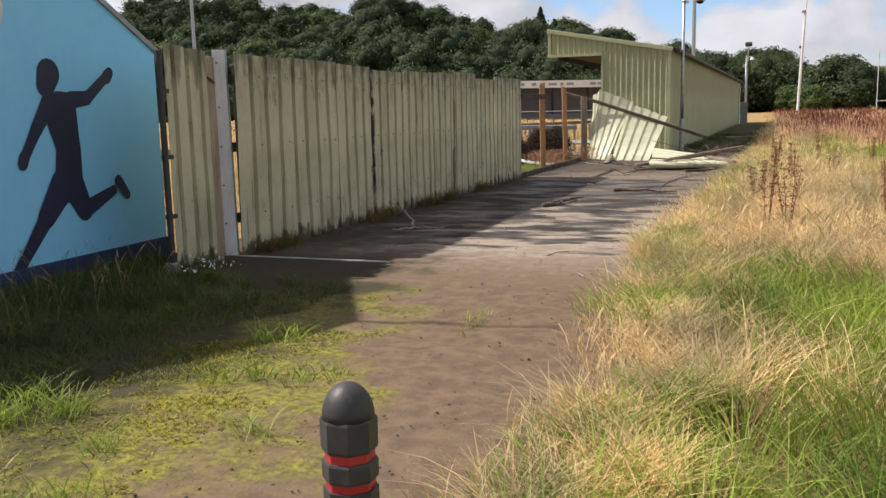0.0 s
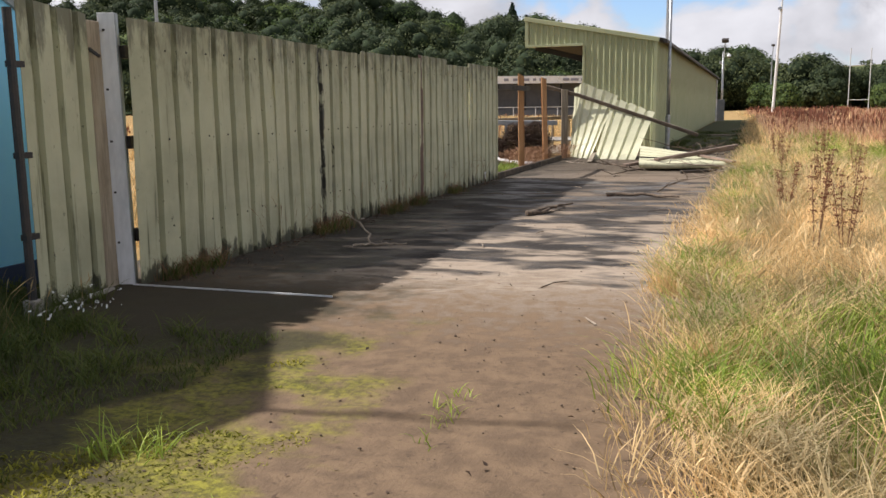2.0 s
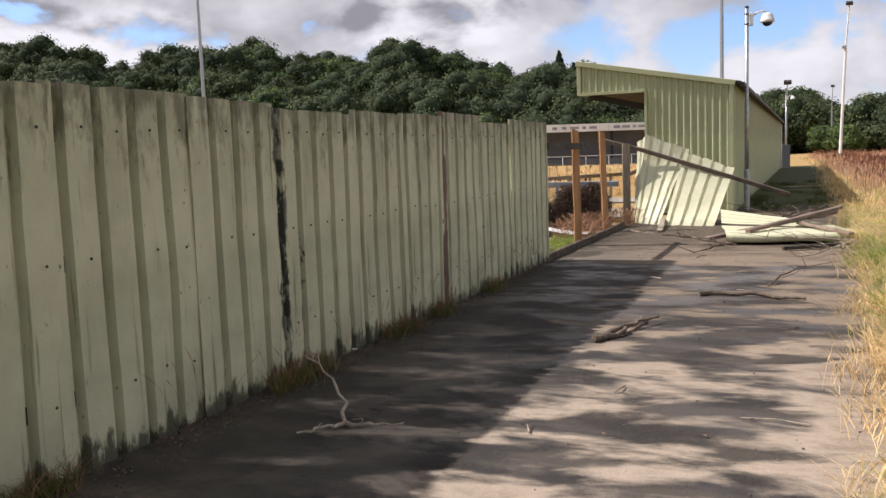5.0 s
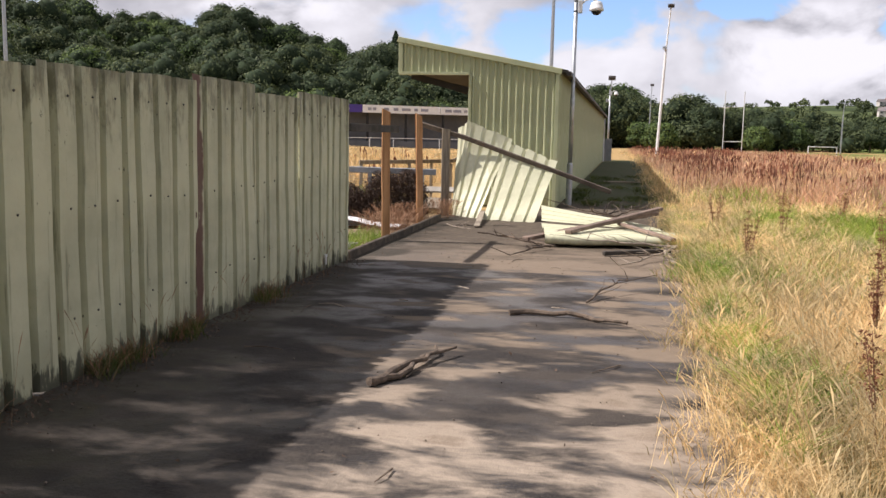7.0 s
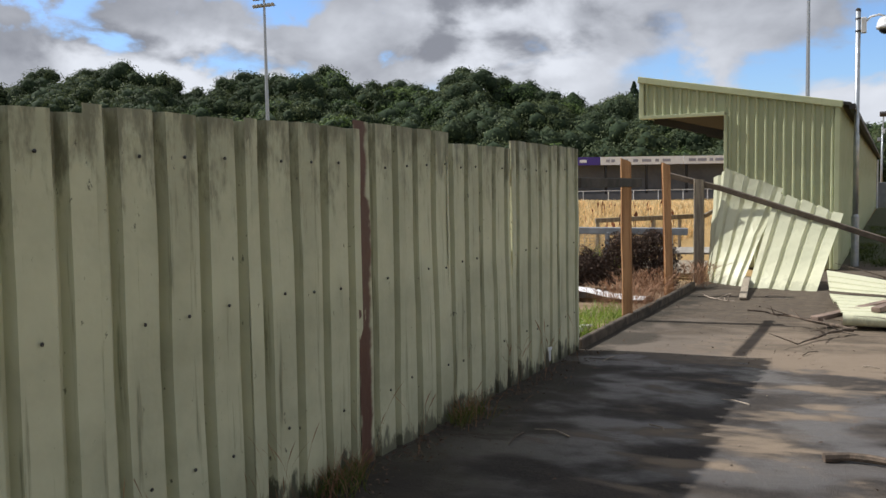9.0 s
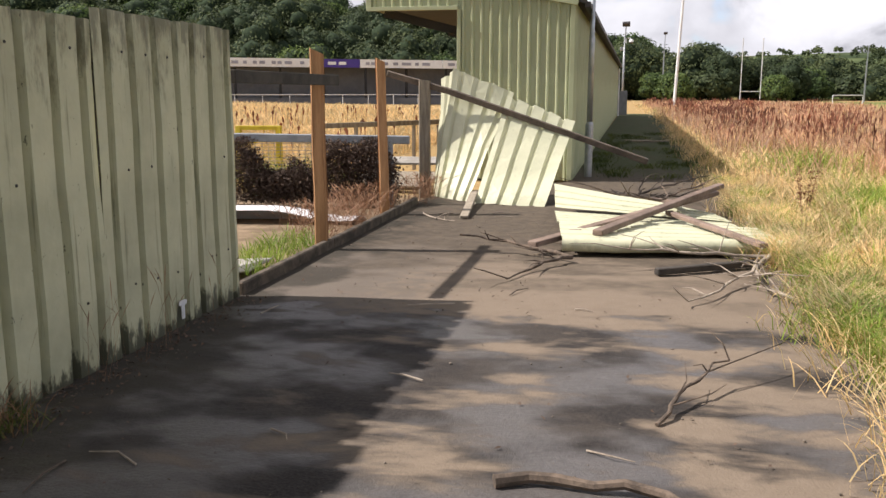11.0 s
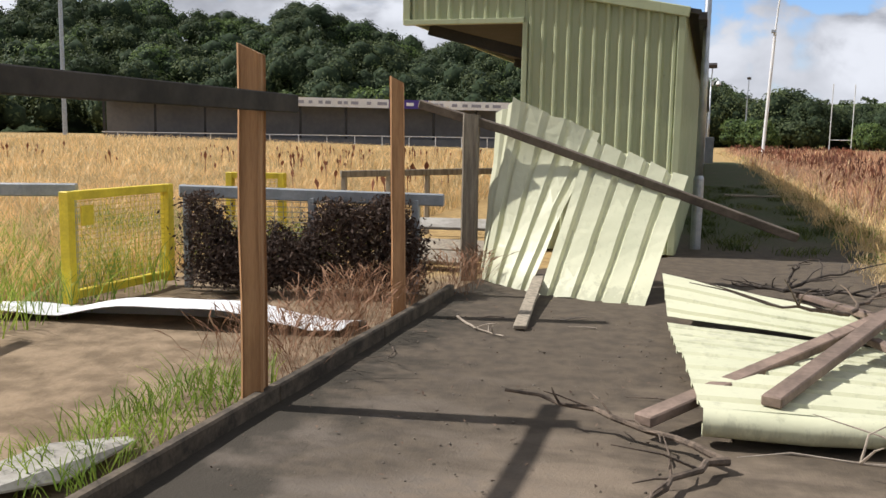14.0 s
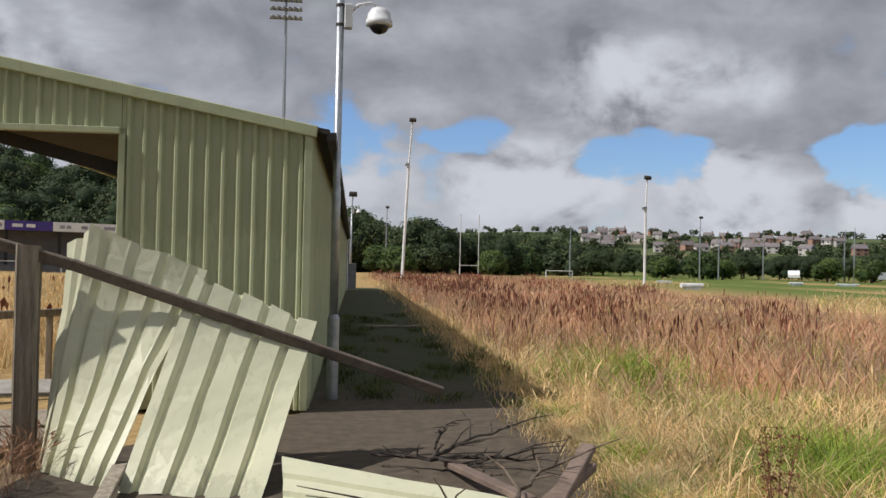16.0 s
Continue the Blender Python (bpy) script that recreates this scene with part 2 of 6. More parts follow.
DARKWOOD = plain("dark_wet_wood", (0.055, 0.045, 0.035), (0.03, 0.027, 0.022), 2.5, 0.85, stretch=(1, 1, 1), bump=0.6)
BROWNWOOD = plain("brown_stained_wood", (0.24, 0.17, 0.13), (0.14, 0.10, 0.077), 3.0, 0.85, stretch=(1, 1, 1), bump=0.6)
EDGEWOOD = plain("damp_edging_wood", (0.105, 0.080, 0.054), (0.035, 0.028, 0.020), 5, 0.9, bump=0.6)
PALEWOOD = plain("pale_old_timber", (0.40, 0.34, 0.25), (0.26, 0.21, 0.15), 2.5, 0.9, stretch=(8, 8, 0.7), bump=0.6)
RAILWOOD = plain("grey_brown_rail", (0.165, 0.130, 0.10), (0.095, 0.075, 0.058), 3.0, 0.9, bump=0.6)
DARKBARK = plain("wet_bark", (0.065, 0.05, 0.038), (0.03, 0.024, 0.019), 18, 0.9, bump=0.9)
BARK = plain("dry_bark", (0.165, 0.122, 0.088), (0.07, 0.053, 0.04), 14, 0.95, bump=0.8)
PALEBARK = plain("pale_twig", (0.38, 0.32, 0.25), (0.22, 0.18, 0.14), 14, 0.95, bump=0.6)
GALV = plain("galvanised_steel", (0.42, 0.44, 0.46), (0.30, 0.32, 0.34), 6, 0.42, 0.75, bump=0.1)
GREYRAIL = plain("grey_painted_rail", (0.30, 0.32, 0.34), (0.22, 0.24, 0.25), 5, 0.6, bump=0.3)
DARKGREY = plain("dark_grey_paint", (0.12, 0.13, 0.14), (0.09, 0.10, 0.105), 4, 0.6, bump=0.2)
DARKSTEEL = plain("dark_steel", (0.035, 0.034, 0.034), (0.06, 0.05, 0.045), 8, 0.6, 0.3)
YELLOW = plain("yellow_paint", (0.72, 0.56, 0.035), (0.55, 0.42, 0.03), 5, 0.55, bump=0.2)
BLACKPLASTIC = plain("black_recycled_plastic", (0.030, 0.029, 0.030), (0.050, 0.048, 0.048), 12, 0.55, bump=0.4)
REDBAND = plain("red_reflector", (0.50, 0.025, 0.03), (0.40, 0.03, 0.03), 12, 0.35)
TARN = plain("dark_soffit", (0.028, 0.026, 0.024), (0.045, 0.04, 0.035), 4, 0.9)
CONCRETE = plain("concrete", (0.36, 0.34, 0.30), (0.24, 0.22, 0.19), 3, 0.9, bump=0.5)
WHITEBOARD = plain("white_board", (0.80, 0.80, 0.80), (0.70, 0.70, 0.71), 0.8, 0.5, bump=0)
PURPLE = plain("purple_board", (0.045, 0.025, 0.22), (0.06, 0.03, 0.26), 0.8, 0.5, bump=0)
GREYBAR = plain("grey_bar", (0.25, 0.25, 0.30), (0.30, 0.30, 0.34), 1, 0.6, bump=0)
FARGREY = plain("far_stand_wall", (0.13, 0.13, 0.135), (0.18, 0.178, 0.18), 0.3, 0.9, bump=0)
FARDARK = plain("far_stand_dark", (0.025, 0.025, 0.027), (0.035, 0.034, 0.035), 0.5, 0.9, bump=0)
GLASSDARK = plain("smoked_dome", (0.01, 0.01, 0.012), (0.012, 0.012, 0.014), 5, 0.08, bump=0)
STRAW = leafy("dry_grass_blade", (0.59, 0.425, 0.22), (0.77, 0.595, 0.37), 0.7, 0.3, 1.4)
STRAWDARK = leafy("old_grass_blade", (0.30, 0.21, 0.105), (0.48, 0.36, 0.19), 0.75, 0.25, 0.5)
GRASS = leafy("green_grass_blade", (0.155, 0.245, 0.035), (0.33, 0.41, 0.08), 0.55, 0.35, 1.4)
# green grass with shade put into its colour, for hut, fence and stand
DARKGRASS = leafy("shade_tinted_grass_blade", (0.055, 0.085, 0.02), (0.12, 0.14, 0.04), 0.6, 0.3, 0.6)
DOCK = leafy("dock_seed", (0.14, 0.055, 0.032), (0.27, 0.115, 0.065), 0.8, 0.15)
FADED = leafy("faded_grass_blade", (0.40, 0.225, 0.155), (0.60, 0.395, 0.28), 0.75, 0.25, 0.5)
MOSSBLADE = leafy("moss_tip", (0.17, 0.165, 0.025), (0.36, 0.34, 0.055), 0.8, 0.3, 1.2)
DOCKFAR = leafy("dock_stand", (0.15, 0.058, 0.042), (0.30, 0.135, 0.095), 0.8, 0.2, 0.3)
DEADLEAF = leafy("dead_leaf", (0.055, 0.038, 0.029), (0.17, 0.115, 0.082), 0.85, 0.15)
DEADWEED = leafy("dead_climber", (0.045, 0.031, 0.025), (0.115, 0.078, 0.058), 0.85, 0.1)
REDWEED = leafy("red_weed", (0.20, 0.10, 0.058), (0.33, 0.20, 0.12), 0.8, 0.2)
LEAF = leafy("tree_leaf", (0.040, 0.058, 0.028), (0.084, 0.108, 0.047), 0.75, 0.2, 0.05)
# dark fill inside crowns: the shade between leaves as a colour
CORE = plain("crown_inner_shade", (0.018, 0.028, 0.016), (0.034, 0.050, 0.026), 1.6, 0.98, bump=0, spec=0.1)
LEAFLIGHT = leafy("light_tree_leaf", (0.055, 0.095, 0.03), (0.11, 0.155, 0.05), 0.75, 0.22, 0.08)
CONIFER = leafy("conifer_leaf", (0.012, 0.028, 0.014), (0.03, 0.05, 0.022), 0.7, 0.1)
DAISY = leafy("daisy_petal", (0.75, 0.75, 0.72), (0.85, 0.85, 0.82), 0.6, 0.3)


def path_surface():
    """Worn tarmac under blown sand: dark damp patches, dirt trail and moss at its start, algae in the shade of the stand."""
    k = Nodes("path_surface")
    p = k.geo.outputs["Position"]
    x, y, _ = k.xyz(p)
    fine = k.noise(p, 60, 4, 0.6)
    mid = k.noise(p, 7, 5, 0.6)
    sand = k.mix(k.ramp(mid, 0.3, 0.7), (0.335, 0.272, 0.208), (0.235, 0.188, 0.143))
    sand = k.mix(k.ramp(fine, 0.35, 0.7, 0, 0.5), sand, (0.15, 0.115, 0.085))
    sand = k.mix(k.math("MULTIPLY", k.ramp(y, 8.5, 14.0), 0.80), sand, (0.168, 0.130, 0.093))
    # sand coloured darker towards the fence to deepen the fence's shade
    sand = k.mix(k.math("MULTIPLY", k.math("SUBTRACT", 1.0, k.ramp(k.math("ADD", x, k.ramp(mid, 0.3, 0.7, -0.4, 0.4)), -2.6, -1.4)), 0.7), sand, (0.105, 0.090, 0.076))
    tar = k.mix(k.ramp(fine, 0.35, 0.65), (0.011, 0.009, 0.0075), (0.032, 0.026, 0.022))
    sheen_grey = k.mix(k.ramp(fine, 0.3, 0.7), (0.150, 0.140, 0.134), (0.095, 0.088, 0.084))
    warp = k.mapped(p, (0.62, 1.25, 1), (3.0, 0.6, 0))
    blot = k.noise(warp, 1.75, 8, 0.58, 0.25)
    zone = k.math("MULTIPLY", k.ramp(y, 6.8, 8.6), k.math("SUBTRACT", 1.0, k.ramp(y, 17.0, 18.0)))
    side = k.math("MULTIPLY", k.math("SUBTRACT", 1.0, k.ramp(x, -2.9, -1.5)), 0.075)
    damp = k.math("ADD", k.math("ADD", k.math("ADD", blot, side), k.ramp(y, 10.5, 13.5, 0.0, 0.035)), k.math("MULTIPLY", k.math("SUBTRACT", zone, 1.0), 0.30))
    sheen_mask = k.ramp(k.noise(k.mapped(p, (0.8, 1.1, 1), (7, 2, 0)), 1.5, 5, 0.5, 0.1), 0.40, 0.62)
    edge = k.math("MULTIPLY", k.ramp(x, -0.3, 0.5), 0.06)
    wet = k.math("SUBTRACT", damp, edge)
    damp = k.ramp(wet, 0.415, 0.56)
    sand = k.mix(k.math("MULTIPLY", k.ramp(wet, 0.33, 0.42), k.ramp(y, 10.5, 13.5, 0.55, 0.0)), sand, (0.38, 0.318, 0.25))
    sheen = k.ramp(k.noise(warp, 2.3, 3), 0.40, 0.62, 0.25, 1.0)
    col = k.mix(k.math("MULTIPLY", damp, k.ramp(sheen, 0, 1, 0.86, 1.0)), sand, tar)
    # sky sheen of the wet tar painted in grey near the open end of the fence
    col = k.mix(k.math("MULTIPLY", k.math("MULTIPLY", sheen_mask, damp), k.ramp(y, 12.5, 15, 0.08, 0.75)), col, sheen_grey)
    # brown silt further on
    silt = k.mix(k.ramp(mid, 0.3, 0.7), (0.100, 0.078, 0.054), (0.055, 0.044, 0.033))
    col = k.mix(k.math("MULTIPLY", k.ramp(k.math("ADD", y, k.ramp(blot, 0.3, 0.7, -1.2, 1.2)), 17.9, 20.6), 0.9), col, silt)
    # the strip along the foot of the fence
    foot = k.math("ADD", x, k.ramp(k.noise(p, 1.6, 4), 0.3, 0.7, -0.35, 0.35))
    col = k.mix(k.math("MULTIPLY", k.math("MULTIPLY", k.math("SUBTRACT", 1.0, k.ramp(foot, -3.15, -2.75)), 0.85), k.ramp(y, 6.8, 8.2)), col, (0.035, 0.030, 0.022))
    # earth and moss at the start
    earth = k.mix(k.ramp(mid, 0.3, 0.7), (0.185, 0.127, 0.079), (0.118, 0.081, 0.052))
    earth = k.mix(k.ramp(k.noise(p, 22, 4, 0.7), 0.55, 0.75, 0, 0.75), earth, (0.06, 0.042, 0.03))
    early = k.math("SUBTRACT", 1.0, k.ramp(k.math("ADD", y, k.ramp(mid, 0.3, 0.7, -0.8, 0.8)), 6.2, 8.2))
    col = k.mix(early, col, earth)
    wob = k.ramp(k.noise(p, 1.4, 4, 0.6), 0.3, 0.7, -0.55, 0.55)
    mossy = k.math("MULTIPLY", k.math("SUBTRACT", 1.0, k.ramp(k.math("ADD", k.math("ADD", x, wob), k.math("MULTIPLY", k.ramp(y, 2.5, 5.5), 0.75)), -1.0, -0.35)), k.math("SUBTRACT", 1.0, k.ramp(k.math("ADD", y, wob), 5.2, 6.6)))
    mossy = k.math("MULTIPLY", mossy, k.ramp(k.noise(p, 5, 6, 0.7), 0.28, 0.58, 0.15, 1))
    moss = k.mix(k.ramp(k.noise(p, 24, 5, 0.7), 0.36, 0.64), (0.25, 0.235, 0.035), (0.095, 0.088, 0.022))
    col = k.mix(mossy, col, moss)
    # hut's shade put into the ground colour, along with its damper earth
    hut_damp_shade = k.math("MULTIPLY", k.math("SUBTRACT", 1.0, k.ramp(k.math("ADD", x, wob), -2.2, -1.35)), k.math("SUBTRACT", 1.0, k.ramp(y, 6.8, 8.4)))
    col = k.mix(k.math("MULTIPLY", hut_damp_shade, 0.9), col, (0.036, 0.031, 0.018))
    # algae where the stand keeps the sun away
    shade = k.math("MULTIPLY", k.ramp(y, 27.5, 31), k.ramp(k.noise(p, 0.9, 5, 0.6), 0.30, 0.55, 0.35, 1.0))
    col = k.mix(shade, col, (0.052, 0.062, 0.022))
    h = k.math("ADD", k.math("MULTIPLY", mid, 0.6), k.math("MULTIPLY", fine, 0.5))
    k.bump(k.math("ADD", h, k.math("MULTIPLY", mossy, k.noise(p, 18, 4))), 0.55, 0.022)
    return k.done(col, k.ramp(k.math("MULTIPLY", damp, sheen_mask), 0, 1, 0.90, 0.42), 0, k.ramp(damp, 0, 1, 0.25, 0.4))


def field_surface():
    """Earth and flattened grass under the blades; mown green and straw further off."""
    k = Nodes("field_surface")
    p = k.geo.outputs["Position"]
    x, y, z = k.xyz(p)
    fine = k.noise(p, 9, 5, 0.65)
    big = k.noise(k.mapped(p, (0.06, 0.02, 0.06)), 1.0, 4, 0.6)
    straw = k.mix(k.ramp(fine, 0.3, 0.7), (0.42, 0.29, 0.125), (0.26, 0.175, 0.08))
    green = k.mix(k.ramp(fine, 0.3, 0.7), (0.12, 0.17, 0.035), (0.075, 0.11, 0.025))
    far = k.math("MULTIPLY", k.ramp(x, 20, 40), k.ramp(y, 40, 60))
    g = k.math("MULTIPLY", k.ramp(big, 0.36, 0.50), far)
    col = k.mix(g, straw, green)
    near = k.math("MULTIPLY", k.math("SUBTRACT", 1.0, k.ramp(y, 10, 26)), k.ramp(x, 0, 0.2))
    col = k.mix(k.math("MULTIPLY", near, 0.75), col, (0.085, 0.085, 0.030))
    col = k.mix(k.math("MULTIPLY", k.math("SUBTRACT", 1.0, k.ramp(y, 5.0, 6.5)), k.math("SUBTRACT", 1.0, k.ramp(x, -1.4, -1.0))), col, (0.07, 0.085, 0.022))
    # bare earth behind the timber edging
    wob = k.ramp(k.noise(p, 0.9, 4), 0.3, 0.7, -0.8, 0.8)
    bare = k.math("MULTIPLY", k.math("MULTIPLY", k.ramp(k.math("ADD", x, wob), -7.2, -6.4), k.math("SUBTRACT", 1.0, k.ramp(x, -3.3, -3.1))), k.math("MULTIPLY", k.ramp(y, 17.0, 17.6), k.math("SUBTRACT", 1.0, k.ramp(k.math("ADD", y, wob), 24.6, 25.6))))
    earth = k.mix(k.ramp(k.noise(p, 3, 5, 0.6), 0.35, 0.65), (0.27, 0.20, 0.13), (0.15, 0.11, 0.07))
    col = k.mix(bare, col, earth)
    k.bump(fine, 0.6, 0.04)
    return k.done(col, 0.95, 0, 0.15)


def hill_surface():
    k = Nodes("hill_surface")
    p = k.geo.outputs["Position"]
    a = k.noise(p, 0.012, 3, 0.5)
    col = k.mix(k.ramp(a, 0.44, 0.52), (0.035, 0.052, 0.022), (0.085, 0.11, 0.045))
    col = k.mix(k.ramp(k.noise(p, 0.007, 2, 0.5), 0.58, 0.62), col, (0.19, 0.165, 0.10))
    return k.done(col, 0.95, 0, 0.1)


PATH_MAT, FIELD_MAT, HILL_MAT = path_surface(), field_surface(), hill_surface()

# ---- building helpers ----
ORIGIN = {}


def thing(name, at, label, category, group="", kind=""):
    """An Empty at the base of a thing."""
    ob = new(name)
    ob.empty_display_size = 0.2
    ob.location = at
    ORIGIN[ob.name] = Vector(at)
    return tagged(ob, label, category, group, kind)


def part(name, bm, material, parent=None, label="", smooth=False):
    """Links a bmesh given in world places as one mesh object under a thing or a part."""
    me = bpy.data.meshes.new(name)
    at = ORIGIN[parent.name] if parent else Vector((0, 0, 0))
    bm.transform(Matrix.Translation(-at))
    bmesh.ops.recalc_face_normals(bm, faces=bm.faces)
    bm.to_mesh(me)
    bm.free()
    if smooth:
        me.polygons.foreach_set("use_smooth", [True] * len(me.polygons))
    me.materials.append(material)
    ob = new(name, me)
    ob.parent = parent
    ORIGIN[ob.name] = at
    return tagged(ob, label)


def box(size, m, bevel=0.0, bm=None):
    """A box of the given size, its middle at the pose m."""
    bm = bm or bmesh.new()
    made = bmesh.ops.create_cube(bm, size=1.0)["verts"]
    bmesh.ops.transform(bm, matrix=m @ Matrix.Diagonal((*size, 1)), verts=made)
    if bevel:
        edges = {e for v in made for e in v.link_edges}
        bmesh.ops.bevel(bm, geom=list(edges), offset=bevel, segments=1, affect="EDGES")
    return bm


def beam(a, b, w, h, bevel=0.006, roll=0.0, bm=None):
    """A squared timber from a to b."""
    a, b = Vector(a), Vector(b)
    d = b - a
    q = d.to_track_quat("X", "Z").to_matrix().to_4x4()
    return box((d.length, w, h), Matrix.Translation((a + b) / 2) @ q @ pose(0, 0, 0, roll), bevel, bm)


def tube(points, radii, seg=10, bm=None):
    """A round bar through the points."""
    bm = bm or bmesh.new()
    points = [Vector(p) for p in points]
    rings = []
    for i, p in enumerate(points):
        d = (points[min(i + 1, len(points) - 1)] - points[max(i - 1, 0)]).normalized()
        side = d.cross((0, 0, 1) if abs(d.z) < 0.9 else (1, 0, 0)).normalized()
        up = side.cross(d)
        r = radii[i] if isinstance(radii, (list, tuple)) else radii
        rings.append([bm.verts.new(p + r * (math.cos(2 * math.pi * j / seg) * side + math.sin(2 * math.pi * j / seg) * up)) for j in range(seg)])
    for a, b in zip(rings, rings[1:]):
        for j in range(seg):
            bm.faces.new((a[j], a[(j + 1) % seg], b[(j + 1) % seg], b[j]))
    bm.faces.new(rings[0][::-1]); bm.faces.new(rings[-1])
    return bm


def lathe(profile, seg, at, bm=None, turn=0.0):
    """Turns (radius, height) pairs round the z axis."""
    bm = bm or bmesh.new()
    rings = [[bm.verts.new(Vector(at) + Vector((r * math.cos(2 * math.pi * j / seg + turn), r * math.sin(2 * math.pi * j / seg + turn), z))) for j in range(seg)] for r, z in profile]
    for a, b in zip(rings, rings[1:]):
        for j in range(seg):
            bm.faces.new((a[j], a[(j + 1) % seg], b[(j + 1) % seg], b[j]))
    bm.faces.new(rings[0][::-1]); bm.faces.new(rings[-1])
    return bm


def ribs(length, pitch=0.27, depth=0.05, groove=0.045, slope=0.024, first=0.5):
    """The profile of a ribbed sheet as (along, depth) pairs: broad pans with narrow grooves."""
    out, s = [(0.0, 0.0)], pitch * first
    while s + groove / 2 + slope < length:
        out += [(s - groove / 2 - slope, 0.0), (s - groove / 2, depth), (s + groove / 2, depth), (s + groove / 2 + slope, 0.0)]
        s += pitch
    return out + [(length, 0.0)]


def ribbed(profile, corners, rows=8, out=(0, 0, 1), warp=0.0, seed=0.0, ragged=(0.0, 0.0), thick=0.004):
    """A ribbed sheet over four corners (two at the foot, two at the head), the ribs running from foot to head."""
    a, b, c, d = (Vector(v) for v in corners)
    full = profile[-1][0]
    normal = (b - a).cross(c - a).normalized()
    if normal.dot(Vector(out)) < 0:
        normal = -normal
    bm = bmesh.new()
    layers = []
    for off in (0.0, -thick):
        grid = []
        for s, dep in profile:
            u = s / full
            lo = noise.noise((s * 7 + seed, seed, 0.3)) * ragged[0]
            hi = noise.noise((s * 7 + seed, seed, 5.3)) * ragged[1]
            col = []
            for j in range(rows + 1):
                v = j / rows
                p = (a.lerp(b, u)).lerp(c.lerp(d, u), v)
                p = p + (c - a).normalized() * (lo * (1 - v) + hi * v)
                p = p + normal * (off - dep + warp * noise.noise((s * 1.3 + seed, v * 2.2, seed)) + warp * 0.4 * noise.noise((s * 5 + seed, v * 6, seed)))
                col.append(bm.verts.new(p))
            grid.append(col)
        layers.append(grid)
    front, back = layers
    n = len(profile)
    for g, flip in ((front, False), (back, True)):
        for i in range(n - 1):
            for j in range(rows):
                q = (g[i][j], g[i + 1][j], g[i + 1][j + 1], g[i][j + 1])
                bm.faces.new(q[::-1] if flip else q)
    for i in range(n - 1):
        bm.faces.new((front[i][0], back[i][0], back[i + 1][0], front[i + 1][0]))
        bm.faces.new((front[i][rows], front[i + 1][rows], back[i + 1][rows], back[i][rows]))
    for j in range(rows):
        bm.faces.new((front[0][j], front[0][j + 1], back[0][j + 1], back[0][j]))
        bm.faces.new((front[-1][j], back[-1][j], back[-1][j + 1], front[-1][j + 1]))
    return bm


def mesh_from(name, verts, loops, sizes, material):
    """A mesh object from flat arrays."""
    me = bpy.data.meshes.new(name)
    me.vertices.add(len(verts)); me.vertices.foreach_set("co", verts.astype(np.float32).ravel())
    me.loops.add(len(loops)); me.loops.foreach_set("vertex_index", loops.astype(np.int32))
    me.polygons.add(len(sizes))
    starts = np.concatenate(([0], np.cumsum(sizes)[:-1]))
    me.polygons.foreach_set("loop_start", starts.astype(np.int32))
    me.update(calc_edges=True)
    me.materials.append(material)
    return me


def blades(name, xy, height, width, material, lean=0.35, curl=0.5, head=False, base=None, seed=1, clump=0.0):
    """Grass: one tapering, bent blade (or stalk with a seed head) at each place."""
    g = np.random.default_rng(seed)
    n = len(xy)
    h = np.broadcast_to(height, n) * g.uniform(0.65, 1.2, n)
    a, t = g.uniform(0, 2 * np.pi, n), g.uniform(0, 2 * np.pi, n)
    if clump:
        a = 5.0 * math.pi * field(xy, clump, 3.0) + g.normal(0, 0.75, n)
        h = h * (1 + 0.45 * field(xy, 1.7 * clump, 12.0))
    ln = g.uniform(0.1, 1.0, n) * lean * h
    cu = g.uniform(0.1, 1.0, n) * curl * h
    z0 = np.zeros(n) if base is None else base
    if head:
        steps, wide = np.array([0, 0.7, 0.86, 1.0]), np.array([0.45, 0.35, 1.7, 0.0])
    else:
        steps, wide = np.array([0, 0.45, 0.78, 1.0]), np.array([1.0, 0.85, 0.55, 0.0])
    ax, ay, sx, sy = np.cos(a), np.sin(a), np.cos(t), np.sin(t)
    w = np.broadcast_to(width, n) * g.uniform(0.7, 1.3, n)
    out = np.zeros((n, 7, 3))
    for i, (s, f) in enumerate(zip(steps, wide)):
        off = ln * s + cu * s ** 2.5
        cx, cy = xy[:, 0] + ax * off, xy[:, 1] + ay * off
        cz = z0 + h * s * (1 - 0.35 * curl * s ** 2)
        if i < 3:
            out[:, 2 * i] = np.stack((cx - sx * w * f / 2, cy - sy * w * f / 2, cz), 1)
            out[:, 2 * i + 1] = np.stack((cx + sx * w * f / 2, cy + sy * w * f / 2, cz), 1)
        else:
            out[:, 6] = np.stack((cx, cy, cz), 1)
    one = np.array([0, 1, 3, 2, 2, 3, 5, 4, 4, 5, 6])
    loops = (np.arange(n)[:, None] * 7 + one[None]).ravel()
    return mesh_from(name, out.reshape(-1, 3), loops, np.tile([4, 4, 3], n), material)


